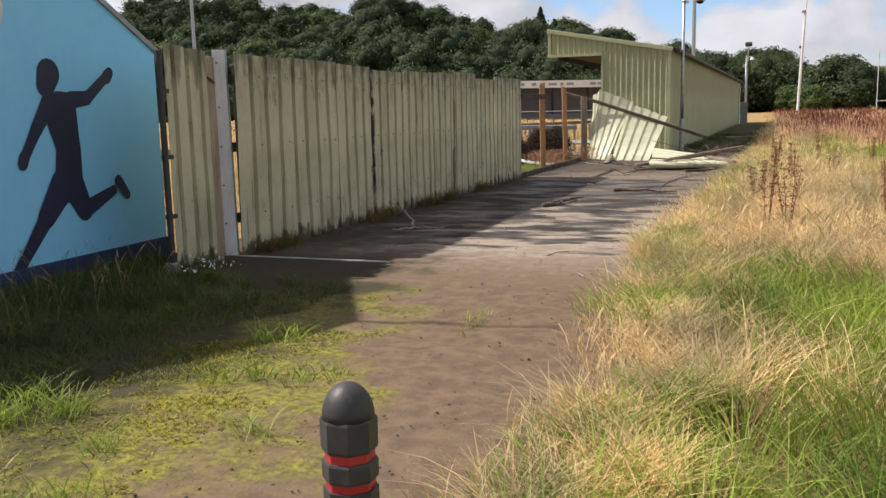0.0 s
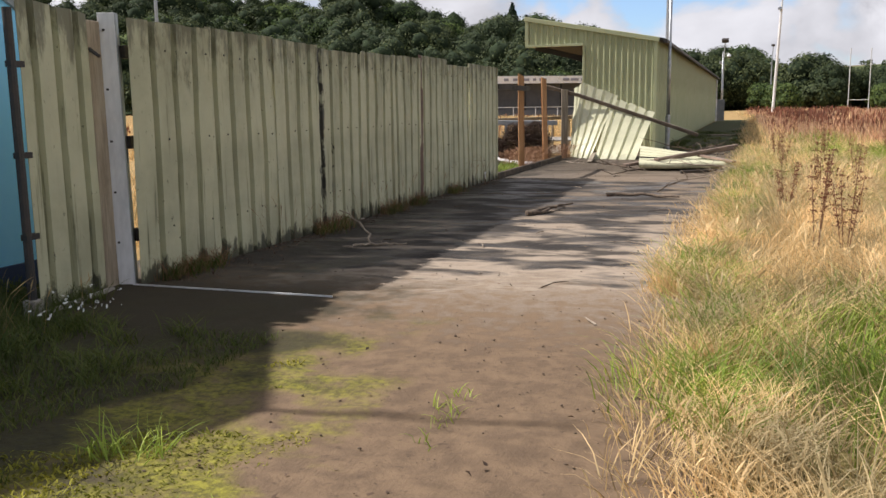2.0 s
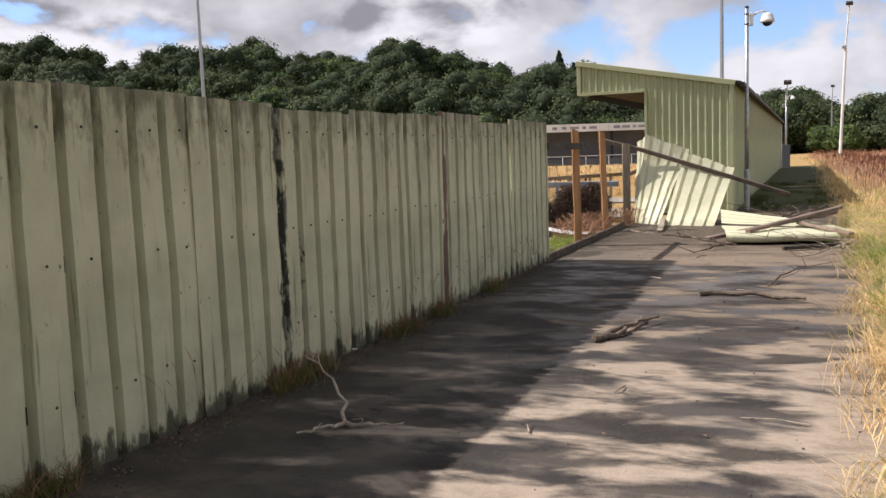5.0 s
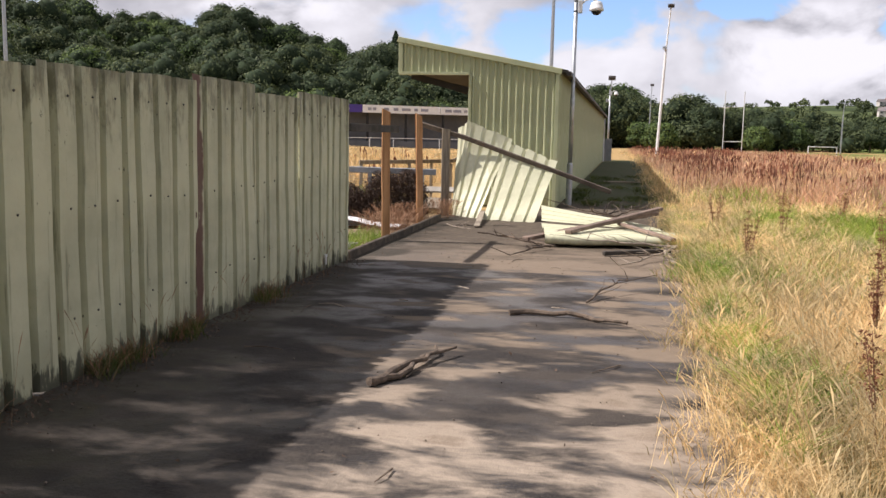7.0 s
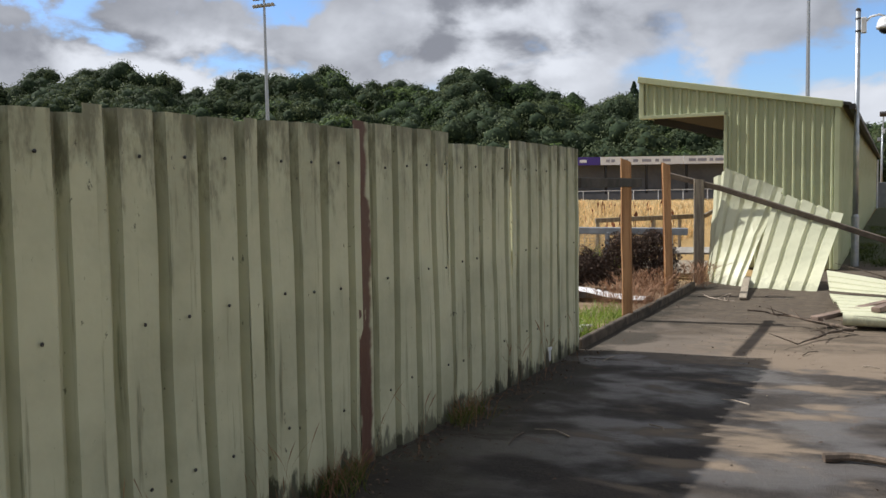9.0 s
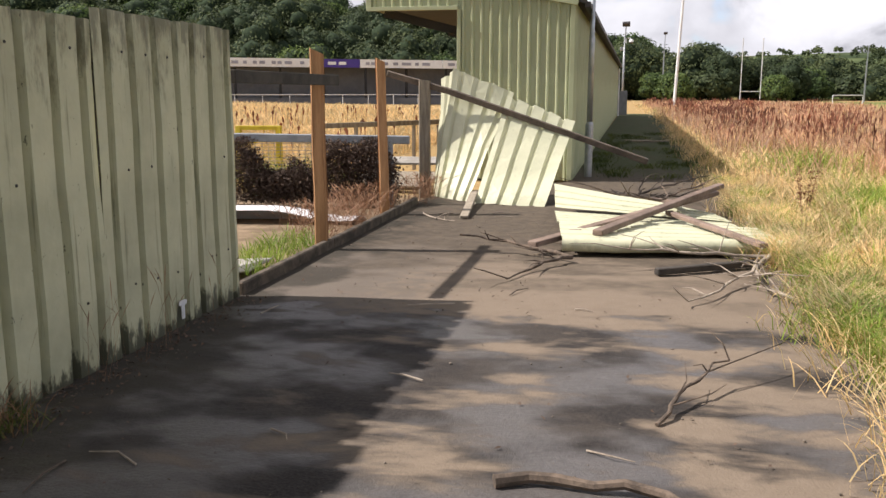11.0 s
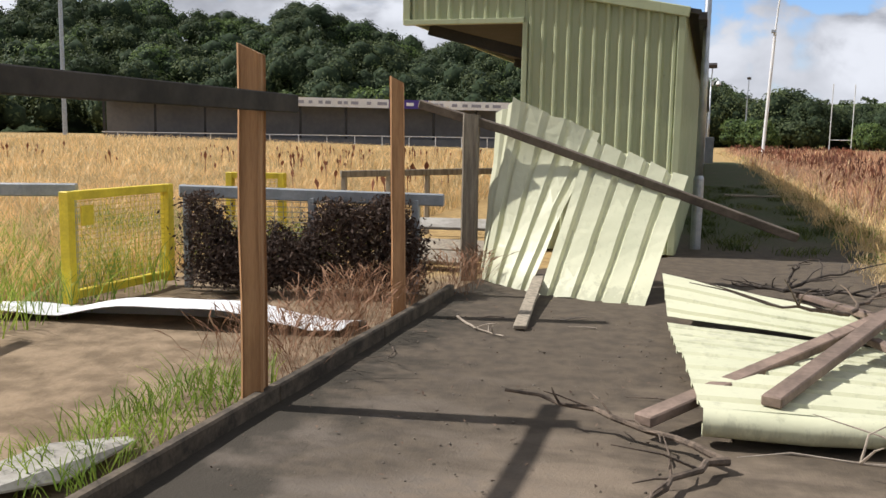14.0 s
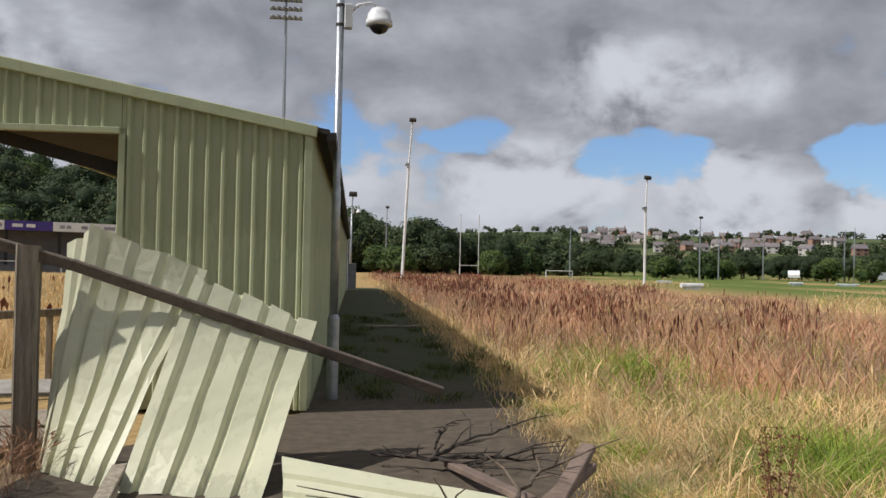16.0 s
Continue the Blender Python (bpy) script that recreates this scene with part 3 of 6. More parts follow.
def cards(name, centres, normals, size, material, seed=1, ratio=0.7, jitter=0.55):
    """Leaves: a bent four-cornered leaf or leaf clump at each place."""
    g = np.random.default_rng(seed)
    n = len(centres)
    nor = normals + g.normal(0, jitter, (n, 3))
    nor /= np.linalg.norm(nor, axis=1)[:, None]
    ref = g.normal(0, 1, (n, 3))
    u = np.cross(nor, ref); u /= np.linalg.norm(u, axis=1)[:, None]
    v = np.cross(nor, u)
    s = (np.broadcast_to(size, n) * g.uniform(0.6, 1.35, n))[:, None]
    bend = nor * s * g.uniform(-0.25, 0.25, (n, 1))
    q = np.stack((centres - u * s / 2 - v * s * ratio * 0.28, centres + v * s * ratio / 2 * g.uniform(-0.6, -0.3, (n, 1)) + u * 0.1 * s + bend,
                  centres + u * s / 2 + v * s * ratio * 0.2, centres + v * s * ratio / 2 + bend), 1)
    return mesh_from(name, q.reshape(-1, 3), np.arange(4 * n), np.full(n, 4), material)


def scatter(n, x0, x1, y0, y1, seed):
    g = np.random.default_rng(seed)
    return np.stack((g.uniform(x0, x1, n), g.uniform(y0, y1, n)), 1)


def field(xy, scale, seed):
    """Smooth noise from -1 to 1 at each place."""
    return np.array([noise.noise((x * scale + seed, y * scale - seed, seed)) for x, y in xy])


def edge_of_grass(y):
    """Where the tall grass begins beside the path."""
    y = np.asarray(y)
    return np.interp(y, [-4, 3, 5, 9, 12, 14, 18, 27, 58, 90], [0.45, 0.33, 0.30, 0.15, 0.45, 0.60, 0.85, 1.2, 2.2, 2.6]) + 0.10 * np.sin(y * 2.1) + 0.07 * np.sin(y * 5.3 + 1)


def stuff(name, me, label, category):
    return tagged(new(name, me), label, category, kind="stuff")


# ---- ground ----
def make_ground():
    """One sheet from the path to the horizon, rising gently beyond the pitch."""
    xs = np.concatenate((np.linspace(-2500, -60, 16), np.linspace(-55, -6, 24), np.linspace(-5.5, 8, 55), np.linspace(9, 60, 26), np.linspace(70, 2500, 20)))
    ys = np.concatenate((np.linspace(-1500, -12, 8), np.linspace(-10, 30, 160), np.linspace(31, 120, 60), np.linspace(130, 3000, 24)))
    gx, gy = np.meshgrid(xs, ys, indexing="ij")
    z = np.zeros_like(gx)
    left = np.clip((-gx - 8) / 40, 0, 1) * np.clip((gy - 20) / 40, 0, 1)
    z += 0.55 * left * left * (3 - 2 * left)
    off = np.maximum(np.clip((gx - 0.8) / 1.5, 0, 1), np.clip((-4.2 - gx) / 1.5, 0, 1))
    bumps = np.vectorize(lambda a, b: noise.noise((a * 0.6, b * 0.6, 0.0)))(gx, gy)
    z += np.where(np.hypot(gx, gy) < 120, 0.05 * bumps * off, 0.0)
    z -= 0.03
    n, m = len(xs), len(ys)
    idx = np.arange(n * m).reshape(n, m)
    loops = np.stack((idx[:-1, :-1], idx[1:, :-1], idx[1:, 1:], idx[:-1, 1:]), -1).reshape(-1)
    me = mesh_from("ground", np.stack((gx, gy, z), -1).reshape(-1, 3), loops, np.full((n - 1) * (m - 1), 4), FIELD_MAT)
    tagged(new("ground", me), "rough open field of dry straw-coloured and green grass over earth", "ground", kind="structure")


def make_path():
    """The worn strip: its grassy side wanders, its surface is slightly uneven."""
    ys = np.concatenate((np.linspace(-4, 28, 320), np.linspace(28.2, 75, 120)))
    cols = 40
    verts = np.zeros((len(ys), cols, 3))
    for i, y in enumerate(ys):
        left = np.interp(y, [-4, 3, 6.3, 17.5, 24, 25, 27.2, 55, 75], [-5.2, -5.2, -4.7, -3.40, -3.22, -3.1, -1.15, -0.1, 0.6])
        right = float(edge_of_grass(y)) + 0.35
        for j in range(cols):
            x = left + (right - left) * j / (cols - 1)
            h = 0.006 + 0.012 * noise.noise((x * 0.9, y * 0.9, 2.0)) + 0.004 * noise.noise((x * 5, y * 5, 1.0))
            rough = max(0.0, min(1.0, (6.8 - y) / 2))
            h += rough * (0.018 * noise.noise((x * 2.6, y * 2.6, 7.0)) + 0.012 * noise.noise((x * 9, y * 9, 3.0)))
            verts[i, j] = (x, y, h)
    n = len(ys)
    idx = np.arange(n * cols).reshape(n, cols)
    loops = np.stack((idx[:-1, :-1], idx[:-1, 1:], idx[1:, 1:], idx[1:, :-1]), -1).reshape(-1)
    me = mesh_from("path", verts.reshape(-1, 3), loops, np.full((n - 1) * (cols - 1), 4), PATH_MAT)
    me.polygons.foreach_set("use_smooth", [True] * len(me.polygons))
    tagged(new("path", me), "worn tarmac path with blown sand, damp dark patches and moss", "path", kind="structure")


make_ground()
make_path()


# ---- the blue gabled hut ----
def make_hut():
    x0, y1, y0, eave, apex = -4.65, 7.05, 1.65, 2.13, 3.62
    mid = (y0 + y1) / 2
    hut = thing("painted_hut", (x0, mid, 0), "sky-blue gabled hut with a dark running shape painted on it", "hut")

    def gable(x, lo):
        return [(x, y0, lo), (x, y1, lo), (x, y1, eave), (x, mid, apex), (x, y0, eave)]

    bm = bmesh.new()
    f = [bm.verts.new(p) for p in gable(x0, 0.20)]
    b = [bm.verts.new(p) for p in gable(x0 - 5.0, 0.20)]
    bm.faces.new(f); bm.faces.new(b[::-1])
    for i in range(5):
        bm.faces.new((f[i], b[i], b[(i + 1) % 5], f[(i + 1) % 5]))
    part("wall", bm, BLUE, hut)
    part("plinth", box((5.03, y1 - y0 + 0.03, 0.22), pose(x0 - 2.49, mid, 0.09)), PLINTH, hut, "dark blue painted plinth")
    for sgn in (-1, 1):
        bm = bmesh.new()
        ye = y1 if sgn > 0 else y0
        n = Vector((0, sgn * (apex - eave), (y1 - mid))).normalized() * 0.05
        over = Vector((0, ye - mid, eave - apex)).normalized() * 0.03
        q = [Vector((x0 + 0.03, mid, apex)), Vector((x0 - 5.05, mid, apex)), Vector((x0 - 5.05, ye, eave)) + over, Vector((x0 + 0.03, ye, eave)) + over]
        lo = [bm.verts.new(v + 0.02 * n) for v in q]
        hi = [bm.verts.new(v + n) for v in q]
        bm.faces.new(lo); bm.faces.new(hi[::-1])
        for i in range(4):
            bm.faces.new((lo[i], lo[(i + 1) % 4], hi[(i + 1) % 4], hi[i]))
        part("roof_slope", bm, GREYRAIL, hut, "grey felted roof slope")
    part("flagpole", tube([(x0 + 0.06, mid, 3.3), (x0 + 0.06, mid, 5.2)], 0.02, 8), GALV, hut, "thin steel pole on the gable")
    # a plain running shape in dark paint, built of rounded flat patches
    bm = bmesh.new()

    def limb(a, b, ra, rb):
        (ya, za), (yb, zb) = a, b
        ang = math.atan2(zb - za, yb - ya)
        pts = [(ya + ra * math.cos(ang + math.pi / 2 + k * math.pi / 8), za + ra * math.sin(ang + math.pi / 2 + k * math.pi / 8)) for k in range(9)]
        pts += [(yb + rb * math.cos(ang - math.pi / 2 + k * math.pi / 8), zb + rb * math.sin(ang - math.pi / 2 + k * math.pi / 8)) for k in range(9)]
        limb.lift += 0.0006
        bm = bmesh.new()
        bm.faces.new([bm.verts.new((x0 + 0.004 + limb.lift, y, z)) for y, z in pts])
        part("painted_shape", bm, NAVY, hut, "dark navy painted rounded patch")

    limb.lift = 0.0
    limb((5.54, 1.87), (5.50, 1.77), 0.135, 0.11)
    limb((5.53, 1.60), (5.77, 1.62), 0.11, 0.09)
    limb((5.65, 1.52), (5.71, 1.20), 0.20, 0.15)
    limb((5.71, 1.20), (5.68, 0.88), 0.155, 0.175)
    limb((5.79, 1.64), (6.00, 1.66), 0.08, 0.065)
    limb((6.00, 1.66), (6.28, 1.86), 0.06, 0.05)
    limb((6.29, 1.86), (6.33, 1.90), 0.065, 0.055)
    limb((5.50, 1.60), (5.33, 1.37), 0.085, 0.065)
    limb((5.33, 1.37), (5.18, 1.15), 0.06, 0.05)
    limb((5.17, 1.14), (5.15, 1.09), 0.06, 0.055)
    limb((5.60, 0.88), (5.36, 0.60), 0.15, 0.10)
    limb((5.36, 0.60), (5.08, 0.28), 0.085, 0.055)
    limb((5.06, 0.26), (4.95, 0.15), 0.06, 0.045)
    limb((5.73, 0.85), (5.85, 0.62), 0.14, 0.10)
    limb((5.85, 0.62), (6.26, 0.77), 0.085, 0.05)
    limb((6.34, 0.86), (6.45, 0.71), 0.055, 0.05)
    bm = bmesh.new()
    bm.faces.new([bm.verts.new((x0 + 0.004, 4.86 + 0.24 * math.cos(k * math.pi / 14), 2.40 + 0.24 * math.sin(k * math.pi / 14))) for k in range(28)])
    part("painted_disc", bm, WHITE, hut, "white painted round patch")


make_hut()


# ---- the ribbed steel fence ----
def make_fence():
    a, b = Vector((-3.75, 7.04, 0)), Vector((-3.40, 17.66, 0))
    run = (b - a).normalized()
    face = Vector((run.y, -run.x, 0))
    total = (b - a).length
    fence = thing("fence", a, "tall fence of weathered pale green ribbed steel sheets", "fence", kind="structure")
    cuts = [0.06, 1.15, 2.30, 3.22, 4.47, 5.44, 6.45, 7.68, 8.84, 9.92, total]
    tops = [2.09, 2.10, 2.08, 2.04, 2.07, 2.08, 2.12, 2.04, 2.10, 2.10]
    pattern = {0: (0.285, 0.29), 2: (0.255, 0.25), 3: (0.255, 0.10), 6: (0.275, 0.20), 7: (0.26, 0.07)}
    screw_me = None
    for i, (s0, s1) in enumerate(zip(cuts, cuts[1:])):
        lap = 0.0 if i in (0, 8) else 0.04
        off = face * (0.006 * (i % 3) + (0.012 if i in (3, 6, 9) else 0))
        lean = 0.02 * noise.noise((i * 3.7, 0.5, 0)) + (0.03 if i == 0 else 0)
        foot = -0.015 + 0.02 * noise.noise((i * 1.9, 4.0, 0))
        skew = run * (0.02 * noise.noise((i * 2.3, 8.0, 0)))
        p0, p1 = a + run * (s0 - lap) + off, a + run * s1 + off
        pitch, lead = pattern.get(i, (0.268, 0.134))
        up = Vector((0, 0, 1))
        c = (p0 + up * foot, p1 + up * (foot + 0.02 * noise.noise((i, 1, 1))), p0 + up * tops[i] + face * lean + skew, p1 + up * (tops[i] - 0.01 + 0.02 * noise.noise((i, 2, 1))) + face * lean + skew)
        sheet = part("sheet", ribbed(ribs((p1 - p0).length, pitch, 0.062, 0.050, 0.014, lead / pitch), c, 9, face, 0.016, i * 3.1, (0.05, 0.012)), {6: FENCE_RUST, 3: FENCE_BLACK}.get(i, FENCE_PAINT), fence)
        # its own origin at the foot, so that stains follow the sheet
        shift = p0 - a
        rot = Matrix.Rotation(math.atan2(run.y, run.x), 4, "Z")
        sheet.data.transform((Matrix.Translation(shift) @ rot).inverted())
        sheet.matrix_basis = Matrix.Translation(shift) @ rot
        for z in (0.42, 1.15, 1.86):
            s = lead + pitch / 2
            while s < (p1 - p0).length - 0.05:
                if noise.noise((s * 31 + i, z * 9, 0.7)) > -0.28:
                    if screw_me is None:
                        sb = lathe([(0.009, 0.0), (0.009, 0.004), (0.005, 0.008)], 6, (0, 0, 0))
                        screw_me = bpy.data.meshes.new("screw")
                        sb.to_mesh(screw_me); sb.free()
                        screw_me.materials.append(DARKSTEEL)
                    sc = new("screw", screw_me)
                    sc.parent = sheet
                    v = z / 2.1
                    jog = 0.012 * noise.noise((s * 17, z * 5, i))
                    sc.matrix_basis = pose(s + jog, -(lean * v) - 0.014, z + 3 * jog, 90)
                s += pitch
    prof = ribs(9.92 - 8.84, 0.268, 0.062, 0.050, 0.014)
    deep = float(np.interp(9.66 - 8.84, [c[0] for c in prof], [c[1] for c in prof]))
    q = a + run * 9.66 + face * (deep + 0.042)
    turn = Matrix.Rotation(math.atan2(run.y, run.x), 4, "Z")
    bm = box((0.105, 0.004, 0.034), Matrix.Translation((q.x, q.y, 0.185)) @ turn @ Matrix.Rotation(0.08, 4, "Y"))
    box((0.042, 0.004, 0.10), Matrix.Translation((q.x, q.y, 0.120)) @ turn, 0.0, bm)
    part("paint_patch", bm, WHITE, fence, "small white scraped patch of paint")
    for z in (0.40, 1.14, 1.84):
        part("rail", beam(a + run * 0.12 - face * 0.085 + Vector((0, 0, z)), b - run * 0.02 - face * 0.085 + Vector((0, 0, z)), 0.05, 0.10), DARKWOOD, fence)
    for s in (0.4, 3.2, 6.2, 9.0):
        p = a + run * s - face * 0.16
        part("post", beam(p, p + Vector((0, 0, 2.0)), 0.10, 0.10), DARKWOOD, fence)


def make_side_panel():
    """The narrow ribbed panel beside the hut, hung on a steel pipe."""
    p0, p1 = Vector((-3.80, 6.06, 0)), Vector((-3.89, 6.85, 0))
    gate = thing("metal_gate", p0, "narrow ribbed pale green steel gate on a rusty pipe", "gate")
    run = (p1 - p0).normalized()
    face = Vector((run.y, -run.x, 0))
    up = Vector((0, 0, 1))
    prof = ribs((p1 - p0).length, 0.255, 0.062, 0.050, 0.014, 0.6)
    part("sheet", ribbed(prof, (p0 + 0.03 * up, p1 + 0.03 * up, p0 + 2.14 * up, p1 + 2.10 * up), 8, face, 0.008, 40.0, (0.02, 0.01)), FENCE_PAINT, gate)
    q = p0 - run * 0.06 - face * 0.02
    part("pipe", tube([q, q + 2.06 * up], 0.03, 10), DARKSTEEL, gate, "rusty dark steel pipe")
    for z in (0.55, 1.1, 1.7):
        part("bracket", box((0.05, 0.12, 0.04), pose(q.x, q.y + 0.03, z)), DARKSTEEL, gate)
    part("foot_block", box((0.10, 0.10, 0.14), pose(q.x, q.y, 0.05), 0.01), CONCRETE, gate, "small concrete foot")
    edge = p0.lerp(p1, 0.5)
    ang = math.degrees(math.atan2(run.y, run.x))
    part("sill", box((0.84, 0.035, 0.03), pose(edge.x + 0.045, edge.y, 0.018, 0, 0, ang)), CONCRETE, gate, "pale concrete edging under the panel")


def make_white_post():
    at = Vector((-3.93, 7.07, 0))
    post = thing("gate_post", at, "timber gate post cased in chipped white metal", "post")
    part("casing", box((0.125, 0.012, 2.13), pose(at.x + 0.045, at.y + 0.015, 1.065, 0, -0.5, 25), 0.002), WHITE, post)
    # side face of the white casing, greyed to stand for its shade
    part("casing_side", box((0.012, 0.085, 2.13), pose(at.x + 0.087, at.y + 0.080, 1.065, 0, -0.5, 25), 0.002), GALV, post)
    part("timber", box((0.075, 0.17, 2.07), pose(at.x - 0.035, at.y - 0.095, 1.03, 0.4, 0, 4), 0.008), PALEWOOD, post, "weathered timber beside the casing")
    part("bolt", tube([(at.x - 0.05, at.y - 0.10, 1.86), (at.x + 0.01, at.y - 0.17, 1.85), (at.x + 0.07, at.y - 0.13, 1.79)], 0.014, 6), DARKSTEEL, post, "dark bent bolt")
    for z in (0.35, 0.75, 1.15, 1.55, 2.0):
        part("nail", box((0.018, 0.012, 0.016), pose(at.x + 0.02, at.y - 0.004, z, 0, 0, 25)), DARKSTEEL, post)


make_fence()
make_side_panel()
make_white_post()


# ---- open end of the fence ----
def make_posts():
    def post(at, h, w, mat, label, top, turn, lean=(0, 0)):
        ob = thing("fence_post", at, label, "post", "posts beside the path")
        bm = bmesh.new()
        n = 7
        rows = []
        c, s = math.cos(radians(turn)), math.sin(radians(turn))
        for i in range(n):
            v = i / (n - 1)
            ring = []
            for k, (px, py) in enumerate(((-1, -1), (1, -1), (1, 1), (-1, 1))):
                for cut in ((1.0, 0.8), (0.8, 1.0)) if k % 2 else ((0.8, 1.0), (1.0, 0.8)):
                    qx, qy = px * cut[0] * w / 2, py * cut[1] * w / 2
                    z = v * h - (top * (0.5 + qx / w) if i == n - 1 else 0)
                    wob = 0.008 * noise.noise((v * 3 + at[1], k, 1))
                    ring.append(bm.verts.new((at[0] + c * qx - s * qy + lean[0] * v + wob, at[1] + s * qx + c * qy + lean[1] * v + wob, z - 0.05)))
            rows.append(ring)
        for r0, r1 in zip(rows, rows[1:]):
            for j in range(8):
                bm.faces.new((r0[j], r0[(j + 1) % 8], r1[(j + 1) % 8], r1[j]))
        bm.faces.new(rows[0][::-1]); bm.faces.new(rows[-1])
        part("post_body", bm, mat, ob)
        return ob

    a = post((-3.38, 19.76, 0), 2.10, 0.13, OAK, "orange-brown square timber post with a slanted sawn top", 0.06, 12, (-0.03, 0.06))
    part("rail", beam((-3.40, 17.72, 1.74), (-3.30, 20.16, 1.735), 0.045, 0.105), DARKWOOD, a, "dark weathered rail reaching back to the sheets")
    post((-3.37, 22.43, 0), 2.10, 0.12, OAK, "orange-brown square timber post leaning slightly", 0.06, 20, (-0.07, 0.1))
    post((-3.28, 24.68, 0), 1.84, 0.17, GREYWOOD, "thick grey weathered timber post by the fallen sheets", 0.01, 5)
    edge = thing("path_edging", (-3.4, 17.7, 0), "low timber board edging the path, dark with damp", "edging")
    pts = [(-3.41, 17.70), (-3.32, 19.9), (-3.25, 21.6), (-3.19, 23.55)]
    for (xa, ya), (xb, yb) in zip(pts, pts[1:]):
        part("board", beam((xa, ya, 0.045), (xb, yb, 0.05), 0.07, 0.125, 0.012), EDGEWOOD, edge)


make_posts()


# ---- the collapsed sheets ----
def make_collapse():
    out = (0.2, -1, 0.4)
    left = thing("leaning_sheet", (-2.8, 24.2, 0), "dented pale green ribbed steel sheet leaning on a beam", "metal sheet", "collapsed sheets")
    prof = ribs(1.0, 0.25, 0.045, 0.040, 0.022, 0.55)
    part("sheet", ribbed(prof, ((-3.09, 24.48, 0.02), (-2.51, 23.98, 0.0), (-2.87, 24.92, 1.96), (-1.94, 25.09, 1.58)), 10, out, 0.05, 3.0, (0.02, 0.05)), FALLEN_PAINT, left)
    part("flange", ribbed(ribs(0.26, 0.3), ((-3.10, 24.62, 0.35), (-3.10, 24.50, 0.05), (-3.07, 25.0, 1.80), (-2.88, 24.95, 1.93)), 8, (-0.5, -1, 0.2), 0.03, 9.0, (0.02, 0.02)), FALLEN_PAINT, left, "bent edge of the sheet")
    right = thing("leaning_sheet", (-1.8, 23.8, 0), "pale green ribbed steel sheet slumped sideways from the beam", "metal sheet", "collapsed sheets")
    prof = ribs(1.15, 0.268, 0.045, 0.040, 0.022, 0.5)
    part("sheet", ribbed(prof, ((-2.37, 23.86, 0.0), (-1.34, 23.60, 0.0), (-2.03, 25.04, 1.57), (-0.98, 25.20, 1.15)), 10, out, 0.03, 13.0, (0.02, 0.05)), FALLEN_PAINT, right)
    arm = thing("broken_beam", (-3.8, 24.6, 0), "dark brown broken fence rail hanging at a slant", "beam")
    part("rail", beam((-3.86, 24.62, 1.89), (-2.95, 24.72, 1.63), 0.05, 0.095, 0.01, 15), RAILWOOD, arm)
    part("rail", beam((-2.97, 24.72, 1.64), (0.14, 25.00, 0.56), 0.05, 0.095, 0.01, 15), RAILWOOD, arm)
    stub = thing("plank", (-2.3, 22.2, 0), "short weathered plank lying under the leaning sheets", "plank")
    part("board", beam((-2.27, 22.20, 0.035), (-2.42, 24.2, 0.14), 0.11, 0.035), GREYWOOD, stub)
    up = (0, -0.2, 1)
    far = thing("lying_sheet", (-0.3, 22.9, 0), "pale green ribbed steel sheet lying tilted on the path", "metal sheet", "collapsed sheets")
    prof = ribs(0.98, 0.27, 0.03, 0.045, 0.018, 0.5)
    part("sheet", ribbed(prof, ((-1.12, 22.45, 0.16), (-1.19, 23.36, 0.37), (1.0, 21.95, 0.10), (0.85, 22.75, 0.10)), 10, up, 0.02, 21.0, (0.010, 0.02)), FALLEN_PAINT, far)
    near = thing("lying_sheet", (0, 21, 0), "pale green ribbed steel sheets lying flat on the path", "metal sheet", "collapsed sheets")
    prof = ribs(1.1, 0.27, 0.03, 0.045, 0.018, 0.5)
    part("sheet", ribbed(prof, ((-1.04, 21.30, 0.15), (-1.12, 22.36, 0.12), (1.15, 20.95, 0.13), (0.95, 22.05, 0.08)), 8, up, 0.012, 31.0, (0.008, 0.02)), FALLEN_PAINT, near)
    low = thing("lying_sheet", (0, 20.6, 0), "pale green ribbed steel sheet with a rolled front edge", "metal sheet", "collapsed sheets")
    part("sheet", ribbed(prof, ((-0.93, 19.92, 0.20), (-1.03, 21.36, 0.175), (1.25, 20.15, 0.16), (1.15, 21.1, 0.165)), 8, up, 0.012, 37.0, (0.008, 0.02)), FALLEN_PAINT, low)
    bm = bmesh.new()
    arc = [(0.075 * math.cos(a) - 0.02, 0.125 + 0.075 * math.sin(a)) for a in [radians(80 + 17 * q) for q in range(16)]]
    rows = []
    for x in (-0.92, -0.4, 0.2, 0.8, 1.24):
        yy = 19.92 + 0.10 * (x + 0.9)
        rows.append([bm.verts.new((x, yy + dy, z + 0.01 * math.sin(4 * x))) for dy, z in arc] + [bm.verts.new((x, yy + dy * 0.93 + 0.006, z * 0.97 + 0.01 * math.sin(4 * x))) for dy, z in arc[::-1]])
    for r0, r1 in zip(rows, rows[1:]):
        for j in range(len(r0)):
            bm.faces.new((r0[j], r0[(j + 1) % len(r0)], r1[(j + 1) % len(r0)], r1[j]))
    part("rolled_edge", bm, FALLEN_PAINT, low, smooth=True)

    def timber(a, b, w, h, label, mat=BROWNWOOD):
        ob = thing("timber", a, label, "timber", "loose timbers on the sheets")
        part("board", beam(a, b, w, h, 0.008), mat, ob)

    timber((-1.22, 19.85, 0.12), (0.95, 23.25, 0.30), 0.11, 0.06, "long red-brown timber lying across the sheets")
    timber((-0.58, 20.02, 0.23), (1.05, 23.60, 0.36), 0.11, 0.06, "red-brown timber with a sawn end lying across another")
    timber((0.24, 21.75, 0.22), (0.95, 19.6, 0.22), 0.09, 0.05, "dark brown timber pointing off the sheets")
